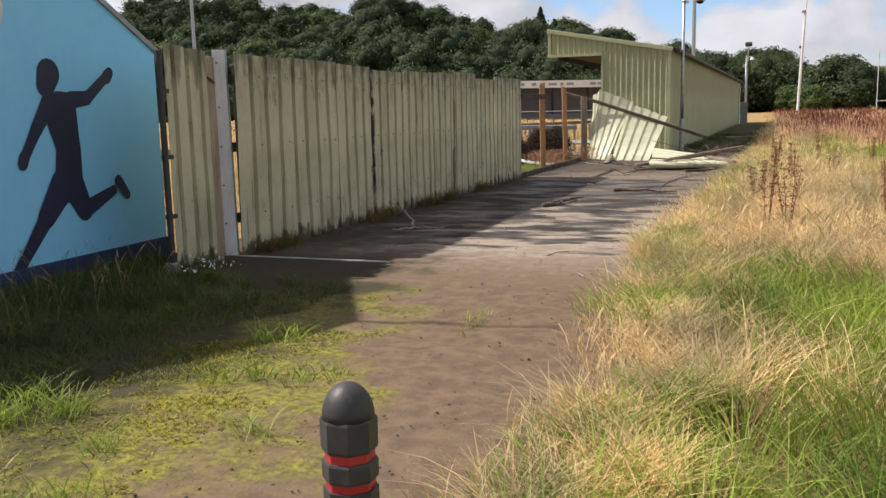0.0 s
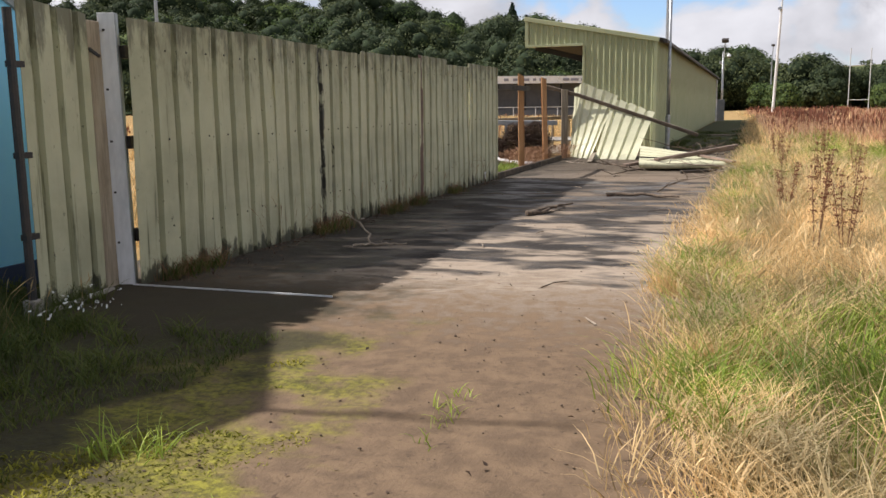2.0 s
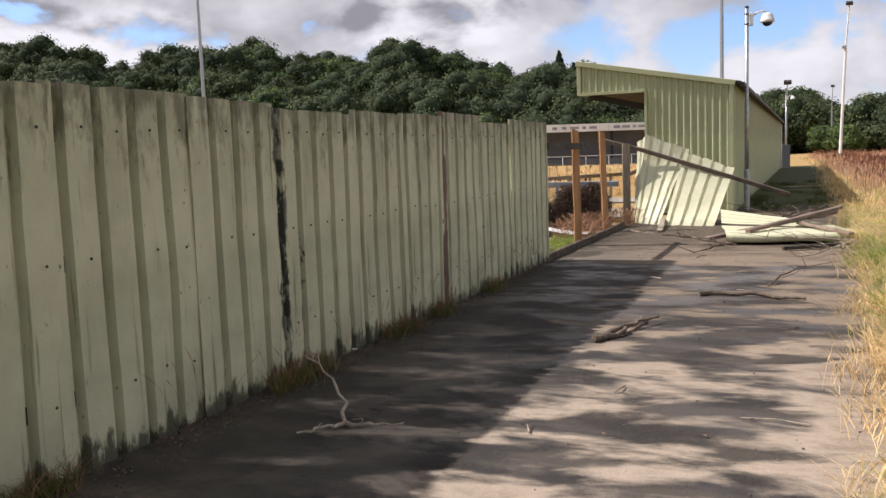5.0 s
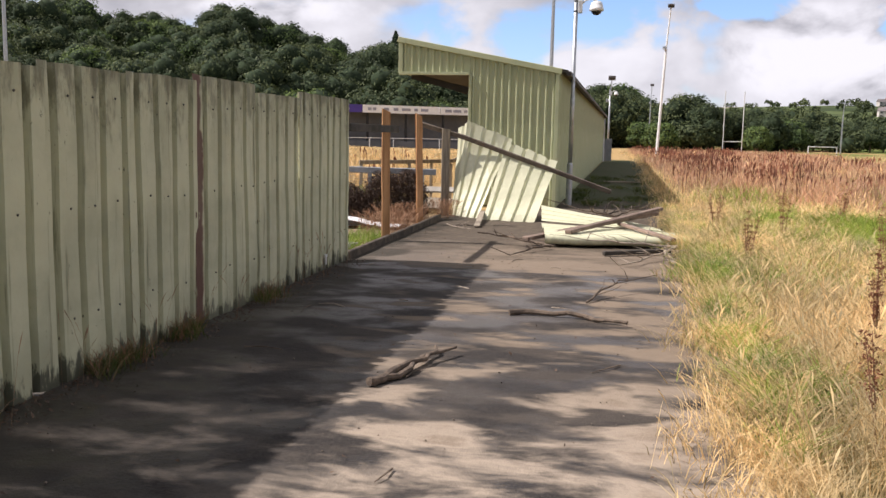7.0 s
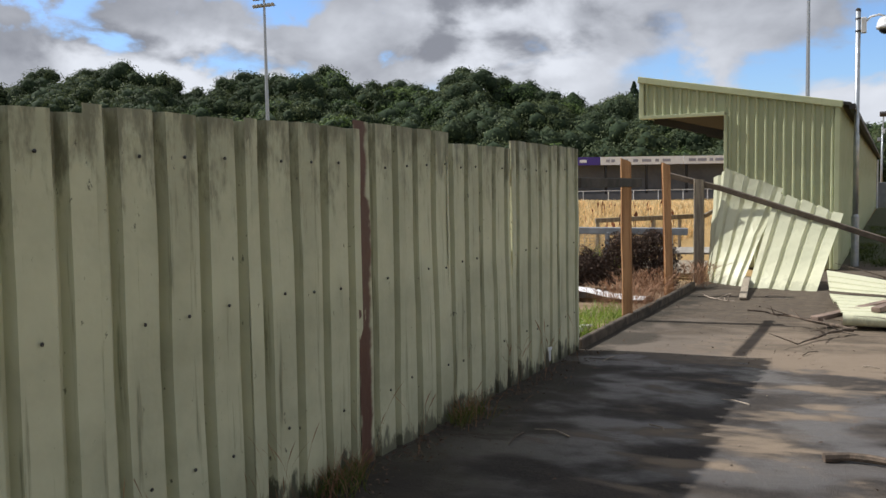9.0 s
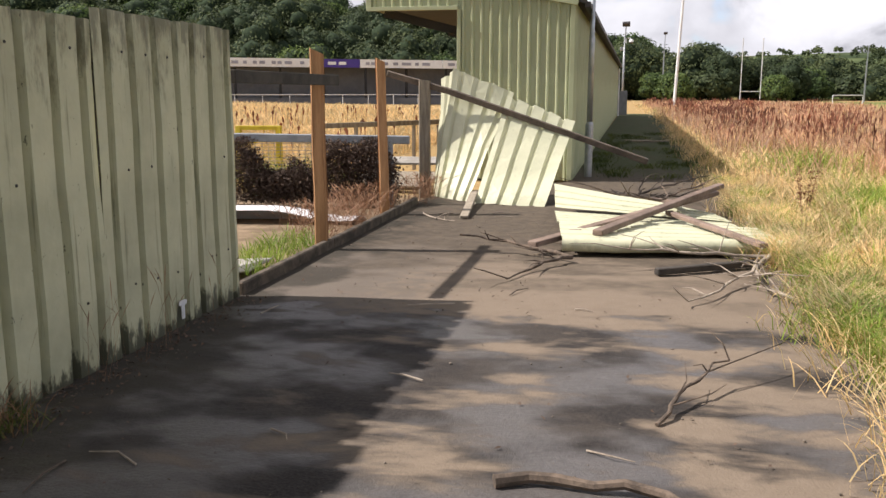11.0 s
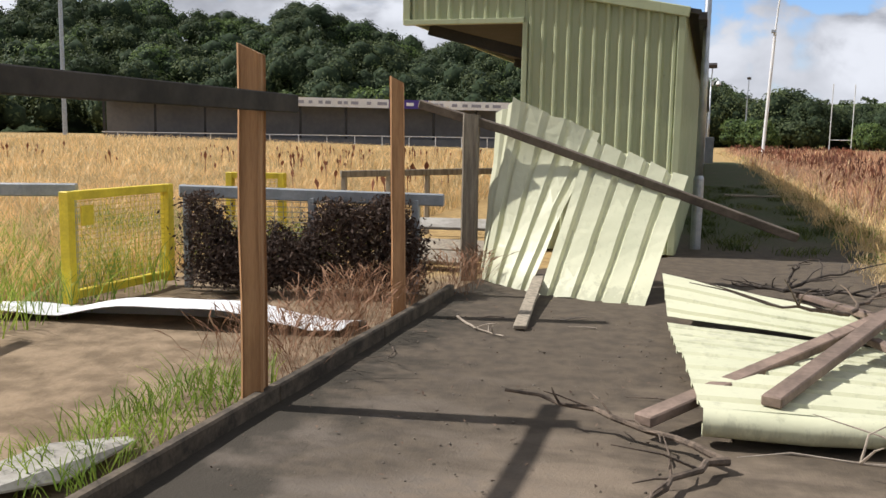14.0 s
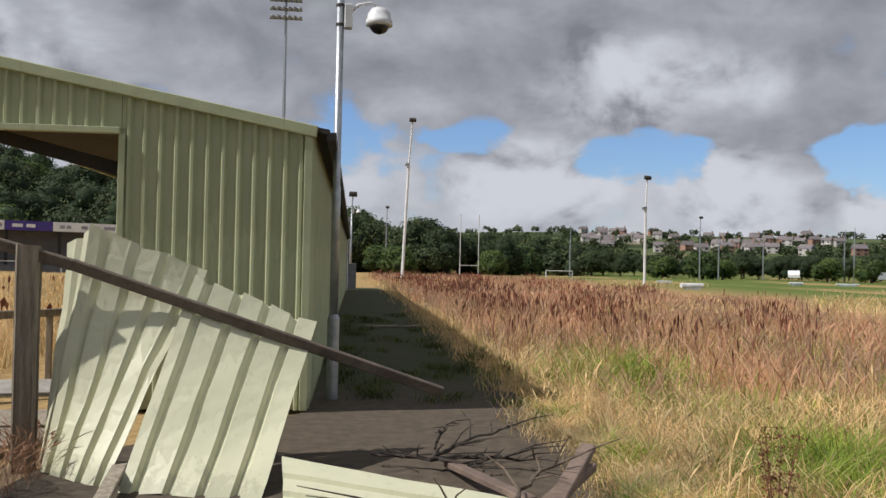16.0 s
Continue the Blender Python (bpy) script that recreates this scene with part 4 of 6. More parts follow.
    timber((0.13, 24.42, 0.06), (0.42, 22.3, 0.27), 0.10, 0.05, "brown timber half under the pile")
    timber((-0.05, 19.05, 0.05), (0.95, 19.62, 0.06), 0.075, 0.06, "dark rotten timber lying on the path", DARKWOOD)


make_collapse()


def branch(name, start, ends, r, mat, label, seed, twigs=6):
    """A fallen branch: bent main stems with thinner side twigs."""
    g = random.Random(seed)
    ob = thing(name, start, label, "branch")
    for e in ends:
        a, b = Vector(start), Vector(e)
        side = Vector((-(b - a).y, (b - a).x, 0)) * g.uniform(-0.12, 0.12)
        pts = []
        for i in range(9):
            v = i / 8
            p = a.lerp(b, v) + side * math.sin(math.pi * v) + Vector((g.uniform(-1, 1), g.uniform(-1, 1), g.uniform(-0.3, 0.6))) * (0.014 + 0.016 * min(1.0, (b - a).length))
            p.z = max(p.z, r * (1 - 0.6 * v))
            pts.append(p)
        part("stem", tube(pts, [r * (1 - 0.6 * i / 8) * g.uniform(0.85, 1.15) for i in range(9)], 8), mat, ob)
        for _ in range(twigs):
            i = g.randint(2, 8)
            p = pts[i]
            d = (b - a).normalized()
            w = Vector((d.x + g.uniform(-1.7, 1.7), d.y + g.uniform(-1.7, 1.7), g.uniform(0.0, 0.8))) * g.uniform(0.12, 0.38) * min(1.0, (b - a).length)
            mid = p + w * 0.55 + Vector((g.uniform(-1, 1), g.uniform(-1, 1), 0.3)) * 0.05
            end = p + w
            end.z = max(0.012, end.z)
            part("twig", tube([p, mid, end], [r * 0.38, r * 0.28, r * 0.12], 5), mat, ob)
    return ob


branch("fallen_branch", (-1.65, 12.02, 0.03), [(-1.38, 13.08, 0.05), (-1.23, 12.97, 0.07)], 0.030, BARK, "short broken branch lying on the path", 1, 0)
branch("fallen_branch", (-0.99, 14.62, 0.03), [(0.09, 14.36, 0.04)], 0.034, BARK, "bare crooked branch lying across the path", 2, 0)
branch("fallen_branch", (-2.68, 9.36, 0.03), [(-2.31, 9.43, 0.03), (-2.86, 9.10, 0.03), (-3.25, 9.95, 0.28)], 0.014, PALEBARK, "pale dry forked twig beside the fence", 3, 1)
branch("fallen_branch", (-0.80, 19.55, 0.06), [(-1.95, 20.0, 0.16), (-1.30, 18.65, 0.03)], 0.022, BARK, "forked bare branch beside the lying sheets", 4, 5)
branch("fallen_branch", (1.0, 19.6, 0.12), [(0.15, 18.0, 0.03), (-0.3, 19.3, 0.2), (0.9, 18.1, 0.06)], 0.018, PALEBARK, "tangled pale branch lying at the end of the pile", 5, 10)
branch("fallen_branch", (-0.02, 24.4, 0.10), [(0.6, 24.7, 0.28), (-0.5, 24.55, 0.10), (0.4, 24.2, 0.12), (0.1, 24.5, 0.36), (0.8, 24.35, 0.10)], 0.022, DARKBARK, "dark branch with a torn root end behind the sheets", 6, 9)
branch("fallen_branch", (0.2, 22.3, 0.30), [(-0.45, 21.6, 0.45), (0.75, 23.0, 0.42)], 0.020, BARK, "crooked twig caught between the timbers", 7, 6)
branch("fallen_branch", (-2.9, 22.6, 0.02), [(-2.35, 21.9, 0.02)], 0.012, PALEBARK, "thin dry twig on the path", 8, 3)
branch("fallen_branch", (0.2, 40.0, 0.03), [(2.0, 40.3, 0.04)], 0.04, PALEBARK, "long pale branch lying across the shaded path", 9, 3)
branch("fallen_branch", (-0.25, 15.4, 0.02), [(0.15, 16.1, 0.16)], 0.014, BARK, "small dark twig on the path", 10, 5)


# ---- the spectator stand ----
def make_stand():
    xr, xi, xo, y0, y1, k = -1.10, -3.19, -4.90, 27.3, 70.0, 0.034
    top_l, top_r, band = 3.93, 3.22, 3.11
    ob = thing("stand", (xr, y0, 0), "long low spectator stand clad in pale green ribbed steel", "stand")

    def roof_z(x):
        return top_r + (top_l - top_r) * (xr - x) / (xr - xo)

    def yy(x, y=y0):
        return y + 0.035 * (xr - x)

    def cladding(name, xa, xb, za, zb_a, zb_b, y, pitch, seed, n, wide=True):
        prof = ribs(abs(xb - xa), pitch, -0.046, 0.028, 0.032, 0.5)
        return part(name, ribbed(prof, ((xa, yy(xa, y), za), (xb, yy(xb, y), za), (xa, yy(xa, y), zb_a), (xb, yy(xb, y), zb_b)), n, (0, -1, 0), 0.003, seed), STAND_PAINT, ob)

    cladding("end_wall", xi, xr, 0.02, roof_z(xi) - 0.07, roof_z(xr) - 0.07, y0, 0.172, 2, 6)
    cladding("overhang_end", xo + 0.05, xi - 0.004, band, roof_z(xo) - 0.07, roof_z(xi) - 0.07, y0 - 0.004, 0.172, 5, 3)
    part("corner_trim", box((0.09, 0.05, 3.12), pose(xr - 0.03, y0 - 0.045, 1.58), 0.006), STAND_PAINT, ob)
    part("corner_trim", box((0.07, 0.05, 3.05), pose(xi + 0.015, yy(xi) - 0.045, 1.55), 0.006), STAND_PAINT, ob)
    part("corner_trim", box((0.10, 0.06, 0.80), pose(xo + 0.03, yy(xo) - 0.04, 3.50), 0.006), STAND_PAINT, ob)
    part("sill_trim", box((xi - xo, 0.10, 0.07), pose((xi + xo) / 2, yy((xi + xo) / 2) - 0.062, band - 0.012, 0, 0, -2), 0.004), STAND_PAINT, ob)
    a, b = Vector((xo - 0.04, yy(xo) - 0.05, roof_z(xo) - 0.04)), Vector((xr + 0.06, y0 - 0.05, roof_z(xr) - 0.06))
    part("verge_trim", beam(a, b, 0.10, 0.13, 0.01), STAND_PAINT, ob)
    # the long back wall
    prof = ribs(y1 - y0, 0.25, -0.035, 0.04, 0.025)
    part("back_wall", ribbed(prof, ((xr, y0 + 0.005, 0.02), (xr + k * (y1 - y0), y1, 0.02), (xr, y0 + 0.005, top_r - 0.08), (xr + k * (y1 - y0), y1, top_r - 0.08)), 3, (1, 0, 0), 0.006, 8), STAND_PAINT, ob)
    # roof, its eave hanging out over the back wall
    bm = bmesh.new()
    q = [(xo, yy(xo) - 0.02, roof_z(xo)), (xr + 0.20, y0 - 0.02, roof_z(xr + 0.20)), (xr + 0.20 + k * (y1 - y0), y1 + 0.1, roof_z(xr + 0.2)), (xo + k * (y1 - y0), y1 + 0.1, roof_z(xo))]
    lo = [bm.verts.new((x, y, z - 0.045)) for x, y, z in q]
    hi = [bm.verts.new((x, y, z + 0.015)) for x, y, z in q]
    bm.faces.new(lo); bm.faces.new(hi[::-1])
    for i in range(4):
        bm.faces.new((lo[i], lo[(i + 1) % 4], hi[(i + 1) % 4], hi[i]))
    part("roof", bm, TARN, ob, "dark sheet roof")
    part("gutter", beam((xr + 0.22, y0 + 0.0, top_r - 0.10), (xr + 0.22 + k * (y1 - y0), y1 + 0.1, top_r - 0.10), 0.11, 0.10), DARKSTEEL, ob, "dark eaves gutter")
    part("front_fascia", beam((xo, y0 + 0.20, 3.52), (xo + k * (y1 - y0), y1, 3.52), 0.04, 0.80), STAND_PAINT, ob)
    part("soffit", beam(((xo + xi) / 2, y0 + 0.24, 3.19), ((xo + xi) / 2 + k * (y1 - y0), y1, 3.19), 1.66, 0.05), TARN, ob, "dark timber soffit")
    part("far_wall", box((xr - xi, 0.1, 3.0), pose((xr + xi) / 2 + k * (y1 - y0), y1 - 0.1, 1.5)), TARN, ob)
    part("front_boards", beam((xi + 0.05, y0 + 0.1, 0.5), (xi + 0.05 + k * (y1 - y0), y1, 0.5), 0.06, 1.0), GREYWOOD, ob)
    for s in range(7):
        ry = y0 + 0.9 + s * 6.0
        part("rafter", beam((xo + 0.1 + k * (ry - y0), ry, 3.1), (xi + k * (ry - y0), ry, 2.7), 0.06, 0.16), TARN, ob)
    part("downpipe", tube([(xr + 0.08 + k * (y1 - y0), y1 - 0.25, 0.0), (xr + 0.08 + k * (y1 - y0), y1 - 0.25, 3.0)], 0.05, 8), WHITE, ob)
    cab = thing("steel_cabinet", (0.75, 72.0, 0), "grey steel store container behind the stand", "container")
    part("body", box((0.55, 1.8, 1.6), pose(0.75, 72.0, 0.8), 0.02), DARKGREY, cab)


make_stand()


def make_camera_poles():
    def pole(at, h, arm, label, s=1.0):
        ob = thing("camera_pole", at, label, "camera pole", "camera poles")
        x, y, _ = at
        part("base_sleeve", tube([(x, y, -0.05), (x, y, 1.0), (x, y, 1.05)], [0.075, 0.075, 0.055], 14), GALV, ob)
        part("shaft", tube([(x, y, 1.0), (x, y, 2.6), (x, y, 2.65), (x, y, h)], [0.055, 0.055, 0.047, 0.047], 14), GALV, ob, smooth=True)
        part("cap", lathe([(0.05, 0), (0.05, 0.04), (0.02, 0.06)], 10, (x, y, h)), DARKSTEEL, ob)
        part("junction_box", box((0.10, 0.12, 0.30), pose(x + 0.10, y, h - 0.28), 0.012), WHITE, ob)
        part("arm", tube([(x + 0.12, y, h - 0.22), (x + 0.22, y - 0.01, h - 0.13), (x + 0.36, y - 0.02, h - 0.10), (x + arm, y - 0.03, h - 0.15)], 0.022, 8), WHITE, ob, smooth=True)
        c = (x + arm, y - 0.03, h - 0.46)
        part("housing", lathe([(0.03, 0.31), (0.10, 0.29), (0.14, 0.23), (0.155, 0.15), (0.165, 0.145), (0.165, 0.08), (0.14, 0.07)][::-1], 18, c), WHITE, ob, smooth=True)
        part("dome", lathe([(0.03, -0.02), (0.08, 0.0), (0.115, 0.04), (0.125, 0.085)], 16, c), GLASSDARK, ob, "smoked camera dome", smooth=True)
        for z in (h - 0.16, h - 0.40):
            part("clamp", lathe([(0.055, 0), (0.055, 0.03)], 12, (x, y, z)), DARKSTEEL, ob)

    pole((-0.80, 28.15, 0), 5.02, 0.48, "tall galvanised pole with a white domed camera on a curved arm")
    pole((0.80, 75.0, 0), 5.3, 0.45, "distant pole with a small white domed camera")


make_camera_poles()


# ---- lamp masts, posts and things across the field ----
def mast(name, at, h, r, rows, cols, label, mat=GALV, wide=3.6):
    ob = thing(name, at, label, "floodlight", "floodlight masts")
    x, y, _ = at
    part("shaft", tube([(x, y, -0.2), (x, y, h * 0.5), (x, y, h)], [r, r * 0.8, r * 0.5], 8), mat, ob)
    for i in range(rows):
        z = h - 0.2 - i * 1.0
        part("crossbar", tube([(x - wide / 2, y, z), (x + wide / 2, y, z)], 0.07, 6), DARKSTEEL, ob)
        for j in range(cols):
            xx = x - wide / 2 + wide * (j + 0.5) / cols
            part("lamp_head", lathe([(0.16, 0.05), (0.30, 0.25), (0.30, 0.42), (0.12, 0.55)], 8, (xx, y - 0.2, z - 0.15)), GREYRAIL, ob)
    return ob


mast("floodlight_mast", (-5.8, 117, 0), 31.0, 0.26, 3, 6, "tall slim mast with three rows of floodlights")
mast("floodlight_mast", (-74, 108.7, 0), 29.0, 0.30, 3, 6, "tall slim mast with rows of floodlights by the far terrace")


def small_mast(at, h, label, r=0.11, head=True, mat=WHITE, lean=0.1):
    ob = thing("lamp_post", at, label, "lamp post", "lamp posts round the field")
    x, y, _ = at
    part("shaft", tube([(x, y, -0.2), (x + 0.72 * (lean - 0.1), y, h * 0.72), (x + 0.72 * (lean - 0.1), y, h * 0.72 + 0.1), (x + lean, y, h)], [r, r * 0.9, r * 0.6, r * 0.5], 8), mat, ob)
    if head:
        part("lamp_head", box((0.55, 0.35, 0.28), pose(x + lean, y - 0.1, h + 0.05, 25), 0.03), DARKSTEEL, ob)
        part("bracket", box((0.35, 0.3, 0.25), pose(x - 0.12 + 0.72 * (lean - 0.1), y - 0.1, h * 0.73), 0.03), GALV, ob)


small_mast((5.35, 88.4, 0), 13.3, "tall white lamp post leaning slightly, with a small dark head", 0.125, lean=0.62)
small_mast((25.0, 86.0, 0), 9.0, "white lamp post standing in the green field", 0.12)
small_mast((8.3, 150.0, 0), 10.0, "thin grey lamp post before the trees", 0.11, True, GALV)
small_mast((0.85, 78.0, 0), 6.3, "grey lamp post beyond the end of the stand", 0.08, True, GALV)
for px, py, ph in ((56, 145, 9.5), (60, 147, 7.5), (70, 152, 8), (83, 150, 8.5), (86, 152, 9), (104, 146, 9), (108, 147, 9), (37, 150, 8)):
    small_mast((px, py, 0), ph, "thin grey lamp post far across the field", 0.12, ph > 9, GALV)


def make_goals():
    ob = thing("rugby_posts", (20, 145, 0), "tall white rugby goal posts far across the field", "goal posts")
    for dx in (0, 2.9):
        part("upright", tube([(18.9 + dx, 145 + dx * 0.3, 0), (18.9 + dx, 145 + dx * 0.3, 9.0)], 0.065, 8), WHITE, ob)
    part("crossbar", tube([(18.9, 145, 1.5), (21.8, 145.9, 1.5)], 0.05, 8), WHITE, ob)
    ob = thing("football_goal", (27, 120, 0), "small white football goal far across the field", "goal")
    part("upright", tube([(25.5, 120, 0), (25.5, 120, 1.1)], 0.06, 8), WHITE, ob)
    part("upright", tube([(29.2, 121.6, 0), (29.2, 121.6, 1.1)], 0.06, 8), WHITE, ob)
    part("crossbar", tube([(25.5, 120, 1.1), (29.2, 121.6, 1.1)], 0.06, 8), WHITE, ob)
    for x, y, w, h, t in ((29.1, 86, 0.95, 0.42, 5), (36.4, 110, 0.9, 0.22, 12), (60.7, 114, 1.5, 0.2, 0), (53.0, 112, 0.8, 0.3, -8)):
        ob = thing("barrier", (x, y, 0), "white plastic barrier lying in the grass", "barrier", "white barriers in the field")
        part("body", tube([Vector((x - w, y, 0.1 + h / 2)), Vector((x + w, y + w * math.sin(radians(t)), 0.1 + h / 2))], h / 2, 10), WHITE, ob)
        part("foot", box((w * 1.4, 0.3, 0.22), pose(x, y, 0.04), 0.02), WHITE, ob)


make_goals()


def make_far_stand():
    a, b = Vector((-52, 86, 0)), Vector((-6, 113, 0))
    run = (b - a).normalized()
    face = Vector((run.y, -run.x, 0))
    n = 12
    ob = thing("terrace_stand", a, "long low grey terrace stand with boards along its roof", "stand")
    ang = math.degrees(math.atan2(run.y, run.x))
    L = (b - a).length
    mid = (a + b) / 2
    part("back_wall", box((L, 0.2, 3.9), pose(mid.x - face.x * 2, mid.y - face.y * 2, 2.2, 0, 0, ang)), FARGREY, ob)
    part("roof", box((L, 3.4, 0.12), pose(mid.x - face.x * 0.8, mid.y - face.y * 0.8, 4.25, 4, 0, ang)), FARDARK, ob)
    part("front_wall", box((L, 0.15, 0.7), pose(mid.x + face.x * 0.6, mid.y + face.y * 0.6, 0.45, 0, 0, ang)), FARGREY, ob)
    for i in range(n + 1):
        p = a + run * (L * i / n) + face * 0.5
        part("pillar", box((0.22, 0.22, 3.9), pose(p.x, p.y, 2.25, 0, 0, ang)), FARDARK, ob)
    colours = [(0.01, 0.16, 0), (0.16, 0.27, 0), (0.27, 0.315, 1), (0.315, 0.495, 0), (0.495, 0.57, 1), (0.57, 0.74, 0), (0.74, 0.98, 0)]
    for u, v, dark in colours:
        c = a + run * (L * (u + v) / 2) + face * 0.95
        board = part("board", box((L * (v - u) - 0.05, 0.08, 0.85), pose(c.x, c.y, 4.30, 0, 0, ang)), PURPLE if dark else WHITEBOARD, ob)
        g = random.Random(int(u * 1000))
        q = L * u + 0.6
        while q < L * v - 1.0:
            w = g.uniform(0.35, 1.1)
            c2 = a + run * (q + w / 2) + face * 1.01
            part("writing_bar", box((w, 0.03, 0.30), pose(c2.x, c2.y, 4.30, 0, 0, ang)), WHITEBOARD if dark else GREYBAR, board)
            q += w + g.uniform(0.15, 0.9)
    c = mid + face * 3.0
    part("rail", box((L, 0.06, 0.07), pose(c.x, c.y, 1.15, 0, 0, ang)), WHITE, ob)
    for i in range(20):
        p = a + run * (L * (i + 0.5) / 20) + face * 3.0
        part("rail_post", box((0.06, 0.06, 1.15), pose(p.x, p.y, 0.58, 0, 0, ang)), WHITE, ob)


make_far_stand()


def car(at, turn, label, paint, van=False):
    """A parked car: body, glass, four wheels."""
    ob = thing("car", at, label, "car", "cars parked beyond the field")
    m = Matrix.Translation(at) @ pose(0, 0, 0, 0, 0, turn)
    outline = [(-2.1, 0.35), (2.1, 0.35), (2.15, 0.75), (1.3, 0.95), (0.7, 1.42), (-1.2, 1.45), (-1.95, 1.0), (-2.15, 0.8)]
    if van:
        outline = [(-2.4, 0.4), (2.4, 0.4), (2.4, 1.0), (1.7, 1.25), (1.3, 2.1), (-2.3, 2.15), (-2.4, 1.9)]

    def slab(pts, w):
        bm = bmesh.new()
        lo = [bm.verts.new(m @ Vector((x, -w, z))) for x, z in pts]
        hi = [bm.verts.new(m @ Vector((x, w, z))) for x, z in pts]
        bm.faces.new(lo); bm.faces.new(hi[::-1])
        for i in range(len(pts)):
            j = (i + 1) % len(pts)
            bm.faces.new((lo[i], hi[i], hi[j], lo[j]))
        return bm

    part("body", slab(outline, 0.85), paint, ob)
    glass = [(0.15, 1.0), (0.85, 1.0), (0.5, 1.36), (0.15, 1.36)] if not van else [(1.0, 1.3), (1.55, 1.3), (1.3, 1.95), (1.0, 1.95)]
    part("side_window", slab(glass, 0.865), GLASSDARK, ob, "dark side glass")
    for x in (-1.35, 1.35):
        for y in (-0.72, 0.72):
            part("wheel", tube([m @ Vector((x, y - 0.1, 0.32)), m @ Vector((x, y + 0.1, 0.32))], 0.32, 10), DARKSTEEL, ob)


WHITECAR = plain("white_car_paint", (0.75, 0.75, 0.76), (0.80, 0.80, 0.81), 1, 0.25, bump=0)
car((72, 146, 0.3), 60, "white car parked beyond the field", WHITECAR)
car((84, 140, 0.3), 75, "grey car parked beyond the field", GREYRAIL)
car((97, 138, 0.3), 55, "white van parked beyond the field", WHITECAR, True)


# ---- the rails, gate and litter behind the edging ----
def make_rails():
    rail = thing("barrier_rail", (-4.5, 23.3, 0), "grey painted pitch rail overgrown with dead climbing weed", "rail")
    part("top_rail", beam((-5.85, 23.05, 0.97), (-3.28, 23.58, 0.93), 0.07, 0.12, 0.012), GREYRAIL, rail)
    for x, y in ((-5.78, 23.07), (-4.55, 23.31), (-3.55, 23.52)):
        part("post", beam((x, y, 0), (x, y, 0.93), 0.07, 0.07, 0.008), GREYRAIL, rail)
    bm = bmesh.new()
    for i in range(27):
        v = i / 26
        p = Vector((-5.78, 23.07, 0)).lerp(Vector((-3.55, 23.52, 0)), v)
        tube([p + Vector((0, 0, 0.08)), p + Vector((0, 0, 0.9))], 0.0035, 4, bm)
    for i in range(17):
        z = 0.08 + 0.05 * i
        tube([(-5.78, 23.065, z), (-3.55, 23.515, z)], 0.0035, 4, bm)
    part("mesh_infill", bm, GALV, rail, "welded wire mesh")
    g = np.random.default_rng(5)
    n = 30000
    u = g.uniform(0, 1, n)
    hgt = 0.74 + 0.18 * np.sin(u * 9 + 1) + 0.12 * np.sin(u * 23)
    hgt = np.where((u > 0.08) & (u < 0.36), hgt - 0.22, hgt)
    c = np.stack((-5.7 + 2.2 * u + g.normal(0, 0.07, n), 23.02 + 0.44 * u + g.normal(0, 0.11, n), np.clip(hgt, 0.2, 0.95) * g.uniform(0, 1, n) ** 0.8 + 0.03), 1)
    me = cards("dead_weed", c, g.normal(0, 1, (n, 3)), 0.052, DEADWEED, 6, 0.45)
    tagged(new("dead_weed", me), "dark brown dead climbing weed clinging to the rail", "weed")
    left = thing("barrier_rail", (-7, 22, 0), "grey painted pitch rail beside the yellow gate", "rail")
    part("top_rail", beam((-9.8, 21.2, 0.98), (-6.45, 22.3, 1.0), 0.07, 0.12, 0.012), GREYRAIL, left)
    for x, y in ((-8.3, 21.7), (-6.5, 22.28)):
        part("post", beam((x, y, 0), (x, y, 0.95), 0.07, 0.07, 0.008), GREYRAIL, left)

    def gate(a, b, h, label):
        ob = thing("yellow_gate", a, label, "gate", "yellow gates in the pitch rail")
        a, b = Vector(a), Vector(b)
        up = Vector((0, 0, 1))
        run = (b - a).normalized()
        part("stile", beam(a + 0.03 * up, a + h * up, 0.095, 0.095), YELLOW, ob)
        part("stile", beam(b + 0.03 * up, b + h * up, 0.095, 0.095), YELLOW, ob)
        part("top_bar", beam(a + (h - 0.04) * up, b + (h - 0.04) * up, 0.08, 0.08), YELLOW, ob)
        part("bottom_bar", beam(a + 0.10 * up, b + 0.10 * up, 0.075, 0.075), YELLOW, ob)
        bm = bmesh.new()
        m = int((b - a).length / 0.055)
        for i in range(1, m):
            p = a.lerp(b, i / m)
            tube([p + 0.12 * up, p + (h - 0.05) * up], 0.003, 4, bm)
        for i in range(1, 17):
            z = 0.12 + (h - 0.17) * i / 17
            tube([a + z * up, b + z * up], 0.003, 4, bm)
        part("mesh_infill", bm, YELLOW, ob, "yellow wire mesh")
        p = a + run * 0.22 + (h - 0.22) * up + Vector((0.04, -0.03, 0))
        part("latch_plate", box((0.02, 0.15, 0.18), Matrix.Translation(p) @ Matrix.Rotation(math.atan2(run.y, run.x) + math.pi / 2, 4, "Z"), 0.004), YELLOW, ob)

    gate((-6.22, 21.85, 0), (-6.10, 23.22, 0), 1.02, "bright yellow steel gate with a wire mesh, standing open")
    gate((-7.0, 26.2, 0), (-6.3, 26.35, 0), 1.0, "yellow steel gate behind the rail")
    back = thing("barrier_rail", (-6, 27, 0), "grey timber rail along the pitch side", "rail")
    part("top_rail", beam((-5.9, 27.5, 0.95), (-3.9, 29.5, 0.98), 0.06, 0.10, 0.01), GREYWOOD, back)
    part("top_rail", beam((-3.9, 29.5, 0.98), (-4.4, 36.0, 1.0), 0.06, 0.10, 0.01), GREYWOOD, back)
